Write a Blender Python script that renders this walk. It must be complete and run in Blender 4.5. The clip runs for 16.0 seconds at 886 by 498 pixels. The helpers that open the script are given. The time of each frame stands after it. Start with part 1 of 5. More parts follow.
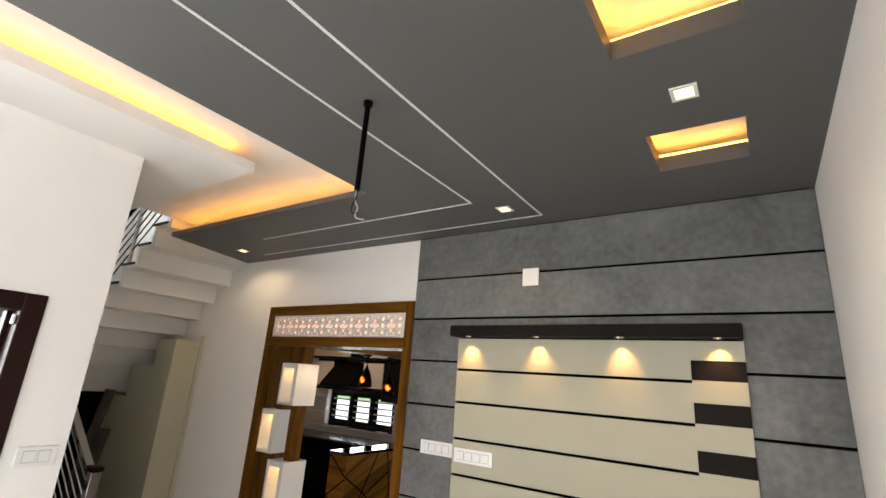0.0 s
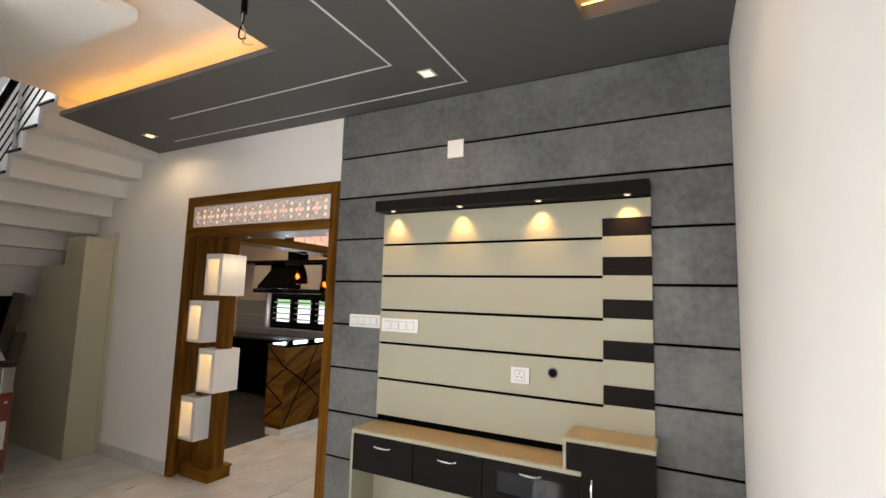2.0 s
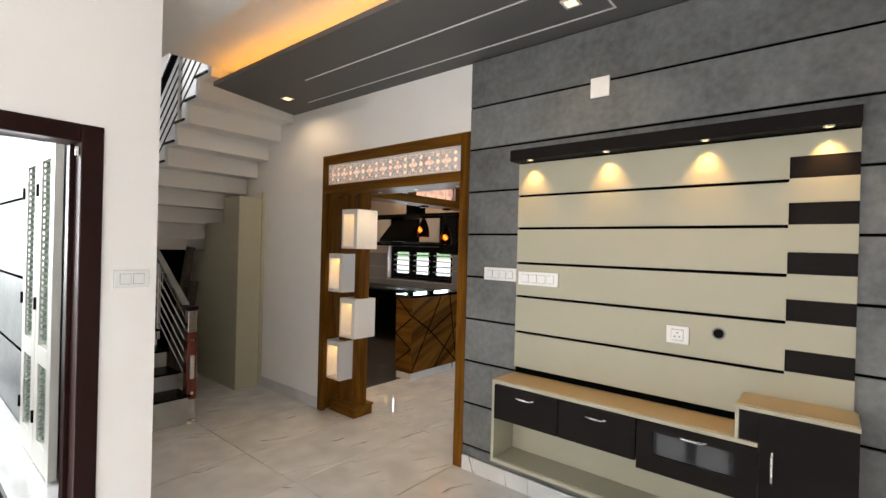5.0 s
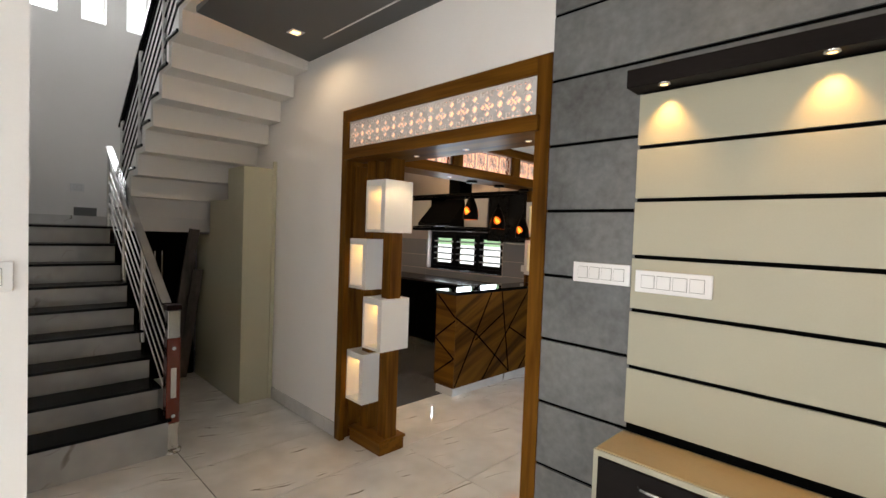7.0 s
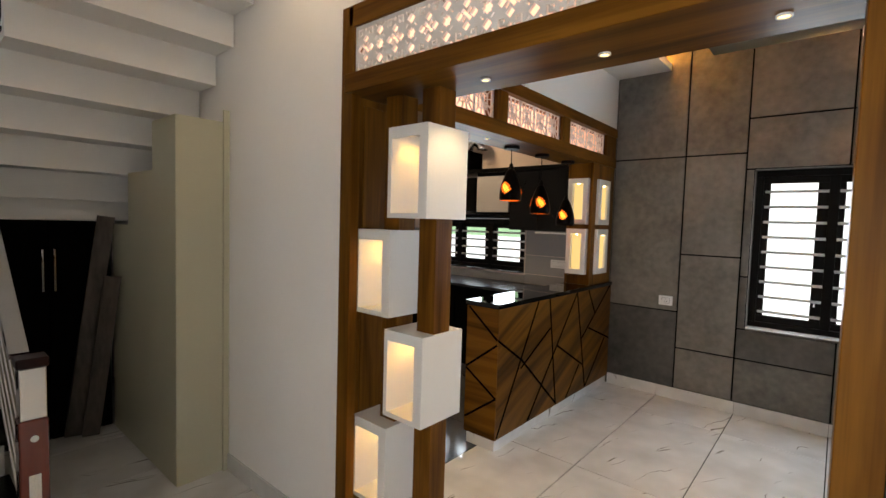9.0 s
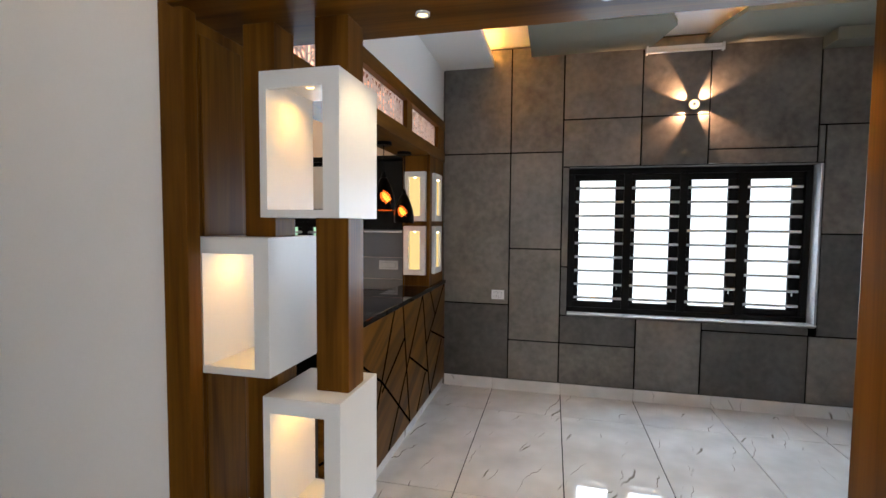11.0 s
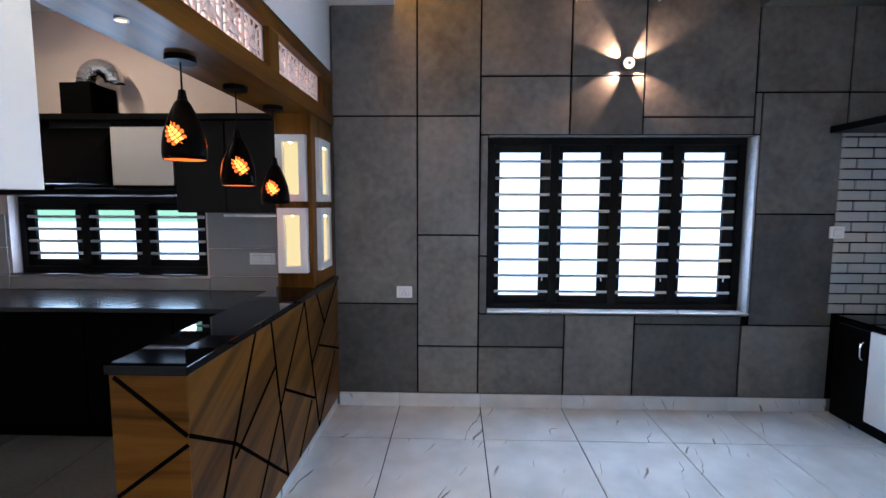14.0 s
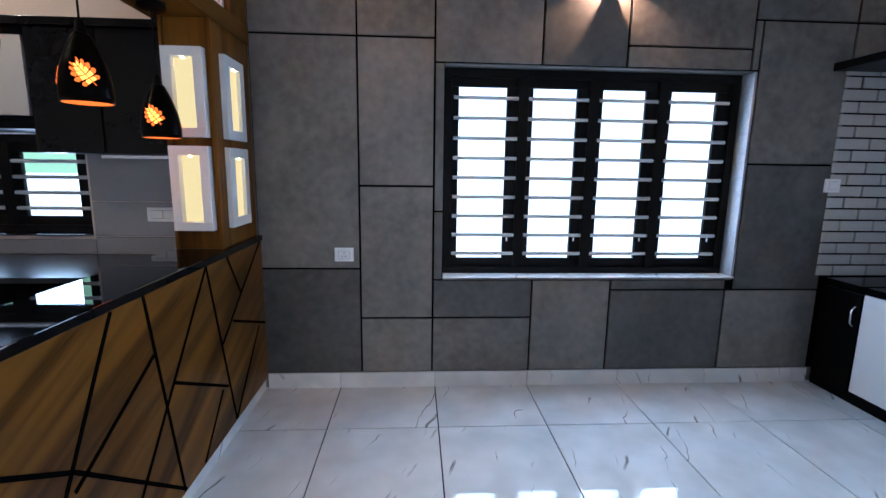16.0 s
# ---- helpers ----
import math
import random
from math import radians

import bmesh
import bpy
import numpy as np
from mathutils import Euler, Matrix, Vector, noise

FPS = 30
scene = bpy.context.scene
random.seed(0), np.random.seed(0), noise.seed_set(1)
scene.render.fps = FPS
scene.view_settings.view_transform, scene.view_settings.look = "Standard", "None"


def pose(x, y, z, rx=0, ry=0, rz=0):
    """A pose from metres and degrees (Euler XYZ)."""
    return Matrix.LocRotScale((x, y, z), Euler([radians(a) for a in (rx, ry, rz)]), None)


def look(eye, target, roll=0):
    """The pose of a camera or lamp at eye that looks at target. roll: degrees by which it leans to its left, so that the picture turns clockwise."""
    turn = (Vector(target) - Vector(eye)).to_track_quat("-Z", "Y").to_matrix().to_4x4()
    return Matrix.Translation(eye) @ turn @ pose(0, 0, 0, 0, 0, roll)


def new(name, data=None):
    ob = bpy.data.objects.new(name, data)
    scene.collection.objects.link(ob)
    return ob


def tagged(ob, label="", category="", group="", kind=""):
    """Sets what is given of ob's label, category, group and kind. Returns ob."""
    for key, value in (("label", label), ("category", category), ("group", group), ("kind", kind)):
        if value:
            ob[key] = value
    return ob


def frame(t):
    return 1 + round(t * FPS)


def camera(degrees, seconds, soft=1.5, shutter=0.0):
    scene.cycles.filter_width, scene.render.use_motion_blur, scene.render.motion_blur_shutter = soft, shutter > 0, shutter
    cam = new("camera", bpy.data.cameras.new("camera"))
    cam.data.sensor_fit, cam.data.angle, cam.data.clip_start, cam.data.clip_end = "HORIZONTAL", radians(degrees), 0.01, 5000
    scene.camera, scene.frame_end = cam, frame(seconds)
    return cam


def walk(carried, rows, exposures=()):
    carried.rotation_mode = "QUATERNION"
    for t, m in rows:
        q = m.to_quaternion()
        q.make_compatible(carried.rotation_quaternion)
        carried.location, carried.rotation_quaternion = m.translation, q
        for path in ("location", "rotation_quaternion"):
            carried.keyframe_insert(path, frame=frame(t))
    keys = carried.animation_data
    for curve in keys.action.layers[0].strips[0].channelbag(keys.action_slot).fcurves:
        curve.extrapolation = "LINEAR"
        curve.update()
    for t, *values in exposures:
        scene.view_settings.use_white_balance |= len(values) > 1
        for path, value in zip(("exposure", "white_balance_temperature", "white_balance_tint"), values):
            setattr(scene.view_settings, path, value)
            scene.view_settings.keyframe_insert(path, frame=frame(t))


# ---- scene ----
cam = camera(87.3, 16.0)
PATH = [
    (0, (0.003, 0.266, 1.792), (-1.088, 1.85, 2.342), 4.1),
    (0.5, (-0.002, 0.34, 1.716), (-1.031, 2.004, 2.135), 3.2),
    (1, (0.018, 0.391, 1.629), (-0.936, 2.124, 1.925), 2.4),
    (1.5, (0.043, 0.423, 1.576), (-0.88, 2.18, 1.824), 1.9),
    (2, (0.079, 0.436, 1.536), (-0.835, 2.202, 1.75), 1.7),
    (2.5, (0.094, 0.432, 1.524), (-0.835, 2.194, 1.704), 1.7),
    (3, (0.07, 0.42, 1.528), (-0.915, 2.155, 1.672), 1.6),
    (3.5, (0.016, 0.399, 1.533), (-1.093, 2.061, 1.614), 1.5),
    (4, (-0.033, 0.393, 1.529), (-1.252, 1.979, 1.564), 1.7),
    (4.5, (-0.064, 0.373, 1.537), (-1.322, 1.928, 1.545), 1.9),
    (4.7, (-0.09, 0.369, 1.539), (-1.355, 1.917, 1.541), 1.7),
    (6.8, (-0.813, 1.074, 1.516), (-2.212, 2.503, 1.455), 2.1),
    (7, (-0.924, 1.152, 1.518), (-2.331, 2.572, 1.451), 2.1),
    (7.5, (-1.257, 1.314, 1.516), (-2.674, 2.722, 1.43), 2.1),
    (8, (-1.54, 1.491, 1.501), (-2.969, 2.887, 1.413), 2.0),
    (8.5, (-1.870, 1.650, 1.508), (-3.280, 3.065, 1.411), 1.7),
    (9, (-2.188, 1.787, 1.499), (-3.484, 3.305, 1.383), 1.7),
    (9.5, (-2.44, 1.928, 1.505), (-3.56, 3.58, 1.378), 1.1),
    (10, (-2.626, 2.049, 1.475), (-3.524, 3.831, 1.347), 0.9),
    (10.2, (-2.703, 2.075, 1.48), (-3.496, 3.907, 1.353), 0.9),
    (12.3, (-2.909, 1.957, 1.509), (-3.146, 3.94, 1.405), 0.4),
    (12.5, (-2.882, 2.032, 1.512), (-3.111, 4.016, 1.405), 0.7),
    (13, (-2.892, 2.273, 1.534), (-3.073, 4.262, 1.418), 0.6),
    (13.5, (-2.906, 2.575, 1.515), (-3.063, 4.565, 1.388), 0.4),
    (14, (-2.958, 2.849, 1.497), (-3.013, 4.839, 1.308), 0.2),
    (14.5, (-2.966, 3.121, 1.476), (-2.954, 5.107, 1.239), 0.2),
    (15, (-2.881, 3.335, 1.399), (-2.84, 5.32, 1.156), 0.4),
    (15.5, (-2.862, 3.414, 1.345), (-2.782, 5.394, 1.071), 0.6),
    (16, (-2.898, 3.38, 1.384), (-2.78, 5.348, 1.045), 0.8),
]
walk(cam, [(t, look(eye, target, roll)) for t, eye, target, roll in PATH],
     exposures=[(0, 0.17, 6600, 10), (4.5, 0.17, 6500, 10), (7, 0.15, 6600, 10), (8, 0.13, 6600, 10), (9, 0.28, 6600, 10), (10, 0.38, 6350, 10), (12.5, 0.36, 5500, 10), (13.5, 0.34, 5250, 10), (14, 0.42, 4850, 10), (16, 0.4, 4750, 10)])


# ---- world and large lights ----
world = bpy.data.worlds.new("sky")
scene.world = world
world.use_nodes = True
sky = world.node_tree.nodes.new("ShaderNodeTexSky")
sky.sky_type, sky.sun_disc, sky.sun_elevation, sky.sun_rotation = "NISHITA", False, radians(50), radians(200)
world.node_tree.links.new(sky.outputs[0], world.node_tree.nodes["Background"].inputs[0])
world.node_tree.nodes["Background"].inputs[1].default_value = 0.12


def area(name, eye, target, w, h, power, colour=(1, 1, 1)):
    """A lamp in a window's opening that stands in for the sky's light."""
    data = bpy.data.lights.new(name, "AREA")
    data.shape, data.size, data.size_y, data.energy, data.color = "RECTANGLE", w, h, power, colour
    ob = new(name, data)
    ob.matrix_world = look(eye, target)
    return ob


def spot(name, eye, power, degrees, blend=0.5, colour=(1.0, 0.72, 0.4), aim=None, radius=0.012):
    data = bpy.data.lights.new(name, "SPOT")
    data.energy, data.spot_size, data.spot_blend, data.color, data.shadow_soft_size = power, radians(degrees), blend, colour, radius
    ob = new(name, data)
    ob.matrix_world = look(eye, aim or (eye[0], eye[1] + 0.001, eye[2] - 1))
    return ob


DAY = (0.93, 0.97, 1.0)
for i in range(4):
    area("window_light", (-2.47 + 0.445 * i, 6.279, 1.36), (-2.47 + 0.445 * i, 3, 1.3), 0.27, 1.0, 6.2, (0.80, 0.90, 1.0))
    area("window_light", (-2.05 + 0.585 * i, -3.09, 1.48), (-2.05 + 0.585 * i, 3, 1.3), 0.42, 1.2, 13.6, (1.0, 0.98, 0.95))
for i in range(3):
    # fill through an added, unseen side window, to brighten the white hall wall
    area("window_light", (0.385, -2.0 + 0.5 * i, 1.48), (-3.0, -2.0 + 0.5 * i, 1.4), 0.40, 1.2, 11.5, (1.0, 0.98, 0.95))
    area("window_light", (-6.0 + 0.46 * i, 6.279, 1.26), (-6.0 + 0.46 * i, 3, 1.2), 0.28, 0.34, 3.2, (0.80, 0.90, 1.0))
area("window_light", (-2.83, 0.45, 1.05), (0, 0.6, 1.0), 0.8, 1.8, 24, DAY)
# added warm fill on the wall above the cabinets, from an unseen source
spot("kitchen_wall_fill", (-5.35, 5.0, 2.76), 6, 88, 0.8, (1.0, 0.60, 0.40), aim=(-5.1, 6.19, 2.55), radius=0.05)
area("porch_light", (-6.9, -0.6, 2.2), (-3.6, 0.9, 0.9), 2.5, 2.5, 190, (0.95, 0.98, 1.0))
area("window_light", (-7.25, 2.1, 4.1), (-3, 1.9, 2.4), 1.2, 0.8, 19, DAY)


# ---- materials ----
def mat(name, colour, rough=0.5, metal=0.0, vary=0.06, scale=3.0, fine=40.0, bump=0.0, spec=0.5, stretch=(1, 1, 1), dark=None, rand=0.0, coat=0.0, grit=0.5):
    """A painted, plastered or stone-like surface: base colour with cloudy and fine variation, and fine relief."""
    m = bpy.data.materials.new(name)
    m.use_nodes = True
    t = m.node_tree
    b = t.nodes["Principled BSDF"]
    b.inputs["Roughness"].default_value, b.inputs["Metallic"].default_value = rough, metal
    b.inputs["Specular IOR Level"].default_value = spec
    b.inputs["Coat Weight"].default_value = coat
    geo = t.nodes.new("ShaderNodeNewGeometry")
    mp = t.nodes.new("ShaderNodeMapping")
    mp.inputs["Scale"].default_value = stretch
    t.links.new(geo.outputs["Position"], mp.inputs[0])
    n1, n2 = t.nodes.new("ShaderNodeTexNoise"), t.nodes.new("ShaderNodeTexNoise")
    n1.inputs["Scale"].default_value, n2.inputs["Scale"].default_value = scale, fine
    n1.inputs["Detail"].default_value, n2.inputs["Detail"].default_value = 5, 4
    n1.inputs["Roughness"].default_value = grit
    add = t.nodes.new("ShaderNodeMath")
    add.operation, add.inputs[1].default_value = "MULTIPLY_ADD", 0.65
    for n in (n1, n2):
        t.links.new(mp.outputs[0], n.inputs[0])
    half = t.nodes.new("ShaderNodeMath")
    half.operation, half.inputs[1].default_value = "MULTIPLY", 0.35
    t.links.new(n2.outputs[0], half.inputs[0])
    t.links.new(n1.outputs[0], add.inputs[0])
    t.links.new(half.outputs[0], add.inputs[2])
    value = add.outputs[0]
    if rand:
        info = t.nodes.new("ShaderNodeObjectInfo")
        r = t.nodes.new("ShaderNodeMath")
        r.operation, r.inputs[1].default_value = "MULTIPLY_ADD", rand
        t.links.new(info.outputs["Random"], r.inputs[0])
        t.links.new(value, r.inputs[2])
        sub = t.nodes.new("ShaderNodeMath")
        sub.operation, sub.inputs[1].default_value = "SUBTRACT", rand / 2
        t.links.new(r.outputs[0], sub.inputs[0])
        value = sub.outputs[0]
    ramp = t.nodes.new("ShaderNodeValToRGB")
    lo = dark or tuple(c * (1 - vary) for c in colour)
    hi = tuple(min(1, c * (1 + vary)) for c in colour)
    ramp.color_ramp.elements[0].position, ramp.color_ramp.elements[0].color = 0.3, (*lo, 1)
    ramp.color_ramp.elements[1].position, ramp.color_ramp.elements[1].color = 0.7, (*hi, 1)
    t.links.new(value, ramp.inputs[0])
    t.links.new(ramp.outputs[0], b.inputs["Base Color"])
    rr = t.nodes.new("ShaderNodeMapRange")
    rr.inputs["To Min"].default_value, rr.inputs["To Max"].default_value = max(0.02, rough * 0.85), min(1, rough * 1.15 + 0.01)
    t.links.new(n1.outputs[0], rr.inputs[0])
    t.links.new(rr.outputs[0], b.inputs["Roughness"])
    if bump:
        bp = t.nodes.new("ShaderNodeBump")
        bp.inputs["Strength"].default_value, bp.inputs["Distance"].default_value = bump, 0.004
        t.links.new(n2.outputs[0], bp.inputs["Height"])
        t.links.new(bp.outputs[0], b.inputs["Normal"])
    return m


def glow(name, colour, strength):
    m = bpy.data.materials.new(name)
    m.use_nodes = True
    t = m.node_tree
    e = t.nodes.new("ShaderNodeEmission")
    e.inputs[0].default_value, e.inputs[1].default_value = (*colour, 1), strength
    t.links.new(e.outputs[0], t.nodes["Material Output"].inputs[0])
    return m


def marble(name, low=(0.60, 0.59, 0.575), high=(0.76, 0.75, 0.735), rough=0.02):
    """White glossy vitrified tile with grey-brown veins that run slantwise, shifted from tile to tile."""
    m = bpy.data.materials.new(name)
    m.use_nodes = True
    t = m.node_tree
    b = t.nodes["Principled BSDF"]
    b.inputs["Roughness"].default_value = rough
    b.inputs["Specular IOR Level"].default_value = 0.75
    geo, info = t.nodes.new("ShaderNodeNewGeometry"), t.nodes.new("ShaderNodeObjectInfo")
    shift = t.nodes.new("ShaderNodeVectorMath")
    shift.operation = "MULTIPLY_ADD"
    shift.inputs[1].default_value = (37, 19, 53)
    comb = t.nodes.new("ShaderNodeCombineXYZ")
    for i in range(3):
        t.links.new(info.outputs["Random"], comb.inputs[i])
    t.links.new(comb.outputs[0], shift.inputs[0])
    t.links.new(geo.outputs["Position"], shift.inputs[2])
    mp = t.nodes.new("ShaderNodeMapping")
    mp.inputs["Rotation"].default_value = (0.3, 0.2, radians(32))
    mp.inputs["Scale"].default_value = (1.2, 0.7, 1.0)
    t.links.new(shift.outputs[0], mp.inputs[0])
    veins = []
    for sc, lean, w in ((0.75, 3.6, 0.9962), (1.4, 5.0, 0.9975)):
        n = t.nodes.new("ShaderNodeTexWave")
        n.inputs["Scale"].default_value, n.inputs["Distortion"].default_value, n.inputs["Detail"].default_value, n.inputs["Detail Scale"].default_value = sc, lean, 4, 1.6
        t.links.new(mp.outputs[0], n.inputs[0])
        r = t.nodes.new("ShaderNodeMapRange")
        r.inputs["From Min"].default_value, r.inputs["From Max"].default_value = w, 1.0
        t.links.new(n.outputs["Fac"], r.inputs[0])
        veins.append(r.outputs[0])
    patch = t.nodes.new("ShaderNodeTexNoise")
    patch.inputs["Scale"].default_value = 4.2
    t.links.new(shift.outputs[0], patch.inputs[0])
    pr = t.nodes.new("ShaderNodeMapRange")
    pr.inputs["From Min"].default_value, pr.inputs["From Max"].default_value = 0.53, 0.62
    t.links.new(patch.outputs[0], pr.inputs[0])
    mx = t.nodes.new("ShaderNodeMath")
    mx.operation = "MAXIMUM"
    t.links.new(veins[0], mx.inputs[0])
    t.links.new(veins[1], mx.inputs[1])
    mul = t.nodes.new("ShaderNodeMath")
    mul.operation = "MULTIPLY"
    t.links.new(mx.outputs[0], mul.inputs[0])
    t.links.new(pr.outputs[0], mul.inputs[1])
    cloud = t.nodes.new("ShaderNodeValToRGB")
    cloud.color_ramp.elements[0].position, cloud.color_ramp.elements[0].color = 0.3, (*low, 1)
    cloud.color_ramp.elements[1].position, cloud.color_ramp.elements[1].color = 0.7, (*high, 1)
    t.links.new(patch.outputs[0], cloud.inputs[0])
    mix = t.nodes.new("ShaderNodeMix")
    mix.data_type = "RGBA"
    t.links.new(mul.outputs[0], mix.inputs[0])
    t.links.new(cloud.outputs[0], mix.inputs[6])
    mix.inputs[7].default_value = (0.22, 0.20, 0.17, 1)
    t.links.new(mix.outputs[2], b.inputs["Base Color"])
    return m


def wood(name, axis, light=(0.185, 0.078, 0.010), dark=(0.060, 0.021, 0.0025), angle=0.0, sc=1.0, rough=0.33, lo=0.36, hi=0.62, pores=0.25, sway=0.8):
    """Teak-look laminate, its grain along the axis (0 x, 1 y, 2 z), with broad figure and fine pores."""
    m = bpy.data.materials.new(name)
    m.use_nodes = True
    t = m.node_tree
    b = t.nodes["Principled BSDF"]
    b.inputs["Roughness"].default_value = rough
    b.inputs["Specular IOR Level"].default_value = 0.07
    geo, info = t.nodes.new("ShaderNodeNewGeometry"), t.nodes.new("ShaderNodeObjectInfo")
    shift = t.nodes.new("ShaderNodeVectorMath")
    shift.operation = "ADD"
    off = t.nodes.new("ShaderNodeVectorMath")
    off.operation = "SCALE"
    off.inputs[0].default_value = (3.1, 5.7, 4.3)
    t.links.new(info.outputs["Random"], off.inputs["Scale"])
    t.links.new(off.outputs[0], shift.inputs[0])
    t.links.new(geo.outputs["Position"], shift.inputs[1])
    rot = t.nodes.new("ShaderNodeMapping")
    rot.inputs["Rotation"].default_value = (angle, 0, 0)
    t.links.new(shift.outputs[0], rot.inputs[0])
    outs = []
    for across, along, det in ((9.0 * sc, 0.9 * sc, 3), (70.0, 2.2, 4)):
        mp = t.nodes.new("ShaderNodeMapping")
        s = [across] * 3
        s[axis] = along
        mp.inputs["Scale"].default_value = s
        t.links.new(rot.outputs[0], mp.inputs[0])
        n = t.nodes.new("ShaderNodeTexNoise")
        n.inputs["Scale"].default_value, n.inputs["Detail"].default_value, n.inputs["Distortion"].default_value = 1.0, det, sway
        t.links.new(mp.outputs[0], n.inputs[0])
        outs.append(n.outputs[0])
    mix = t.nodes.new("ShaderNodeMath")
    mix.operation, mix.inputs[1].default_value = "MULTIPLY_ADD", 1 - pores
    q = t.nodes.new("ShaderNodeMath")
    q.operation, q.inputs[1].default_value = "MULTIPLY", pores
    t.links.new(outs[1], q.inputs[0])
    t.links.new(outs[0], mix.inputs[0])
    t.links.new(q.outputs[0], mix.inputs[2])
    ramp = t.nodes.new("ShaderNodeValToRGB")
    ramp.color_ramp.elements[0].position, ramp.color_ramp.elements[0].color = lo, (*dark, 1)
    ramp.color_ramp.elements[1].position, ramp.color_ramp.elements[1].color = hi, (*light, 1)
    t.links.new(mix.outputs[0], ramp.inputs[0])
    t.links.new(ramp.outputs[0], b.inputs["Base Color"])
    return m


def glass(name, colour=(1, 1, 1), rough=0.0):
    m = bpy.data.materials.new(name)
    m.use_nodes = True
    b = m.node_tree.nodes["Principled BSDF"]
    b.inputs["Base Color"].default_value = (*colour, 1)
    b.inputs["Transmission Weight"].default_value, b.inputs["Roughness"].default_value, b.inputs["IOR"].default_value = 1.0, rough, 1.45
    return m


WHITE = mat("white_wall_paint", (0.90, 0.88, 0.86), 0.6, vary=0.02, fine=120, bump=0.06)
CEIL = mat("white_ceiling_paint", (0.82, 0.80, 0.77), 0.7, vary=0.015, fine=90, bump=0.03)
GREYCEIL = mat("dark_grey_ceiling_paint", (0.105, 0.105, 0.103), 0.6, vary=0.05, scale=1.2, fine=60, bump=0.05)
CONCRETE = mat("grey_texture_paint", (0.140, 0.144, 0.143), 0.42, vary=0.5, scale=2.6, fine=26, bump=0.3, rand=0.12, grit=0.68)
CONCRETE2 = mat("warm_grey_texture_paint", (0.145, 0.133, 0.115), 0.42, vary=0.5, scale=2.4, fine=20, bump=0.25, rand=0.14, grit=0.66)
CONCRETE3 = mat("dark_grey_texture_paint", (0.078, 0.072, 0.063), 0.42, vary=0.5, scale=2.6, fine=20, bump=0.25, rand=0.14, grit=0.66)
GROOVE = mat("black_groove_paint", (0.003, 0.003, 0.003), 0.8, spec=0.0)
MARBLE = marble("veined_white_tile")
# the white veined tile again, its colour darkened for the stair's shade
RISER = marble("shade_darkened_veined_tile", (0.33, 0.325, 0.31), (0.46, 0.45, 0.43), 0.15)
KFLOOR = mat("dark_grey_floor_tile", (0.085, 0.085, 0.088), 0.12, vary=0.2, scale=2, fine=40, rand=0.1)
WORKTOP = mat("honed_black_granite", (0.003, 0.003, 0.004), 0.2, spec=0.5, vary=0.4, fine=260)
TREAD = mat("black_granite_tread", (0.003, 0.003, 0.0035), 0.25, spec=0.08, vary=0.5, fine=260)
GROUT = mat("dark_grout", (0.012, 0.011, 0.010), 0.9, spec=0.1)
WOODX, WOODY, WOODZ = wood("teak_laminate_x", 0), wood("teak_laminate_y", 1), wood("teak_laminate_z", 2)
WOODD = wood("figured_teak_laminate", 1, light=(0.158, 0.068, 0.009), dark=(0.040, 0.014, 0.002), angle=radians(-24), sc=0.30, rough=0.28, lo=0.36, hi=0.60, pores=0.12, sway=3.2)
WOODE = wood("figured_teak_laminate_end", 0, light=(0.158, 0.068, 0.009), dark=(0.040, 0.014, 0.002), sc=0.4, rough=0.3, lo=0.34, hi=0.62, pores=0.14, sway=2.2)
CREAM = mat("cream_laminate", (0.42, 0.40, 0.30), 0.42, vary=0.03, fine=150, bump=0.02)
OLIVE = mat("olive_cream_laminate", (0.50, 0.475, 0.345), 0.45, vary=0.04, fine=100)
TAN = mat("beige_laminate_top", (0.47, 0.36, 0.20), 0.4, vary=0.06, fine=60)
ESPRESSO = mat("espresso_laminate", (0.010, 0.0075, 0.007), 0.5, spec=0.1, vary=0.3, scale=2, fine=30, stretch=(1, 1, 8))
BLACK = mat("black_gloss_laminate", (0.003, 0.0027, 0.0027), 0.3, spec=0.06, vary=0.2)
GRANITE = mat("polished_black_granite", (0.002, 0.002, 0.0025), 0.015, spec=0.27, vary=0.5, fine=260)
BLACKFRAME = mat("black_window_paint", (0.006, 0.005, 0.0045), 0.5, spec=0.12, vary=0.2)
DARKWOOD = mat("dark_stained_door_wood", (0.018, 0.006, 0.005), 0.4, spec=0.12, vary=0.3, scale=4, fine=60, stretch=(1, 1, 0.1))
REDWOOD = mat("red_varnished_wood", (0.14, 0.025, 0.015), 0.2, vary=0.3, stretch=(1, 1, 0.15), scale=9, coat=0.4)
STEEL = mat("polished_stainless_steel", (0.62, 0.61, 0.60), 0.16, metal=1.0, vary=0.03)
CHROME = mat("chrome", (0.75, 0.75, 0.75), 0.1, metal=1.0, vary=0.02)
BAR = mat("white_grille_paint", (0.75, 0.75, 0.74), 0.35, vary=0.02)
PLASTIC = mat("white_switch_plastic", (0.82, 0.82, 0.82), 0.2, vary=0.01)
LACQUER = mat("white_box_laminate", (0.74, 0.73, 0.71), 0.35, vary=0.02, fine=80)
SHUTTER = mat("cream_shutter_paint", (0.55, 0.53, 0.48), 0.4, vary=0.05)
PEACH = mat("warm_white_kitchen_paint", (0.62, 0.52, 0.465), 0.6, vary=0.03)
KTILE = mat("grey_wall_tile", (0.30, 0.295, 0.30), 0.2, vary=0.05)
PALEDOOR = mat("pale_grey_laminate", (0.50, 0.48, 0.47), 0.35, vary=0.02)
MATTBLACK = mat("matt_black_laminate", (0.003, 0.003, 0.003), 0.8, spec=0.0, vary=0.2)
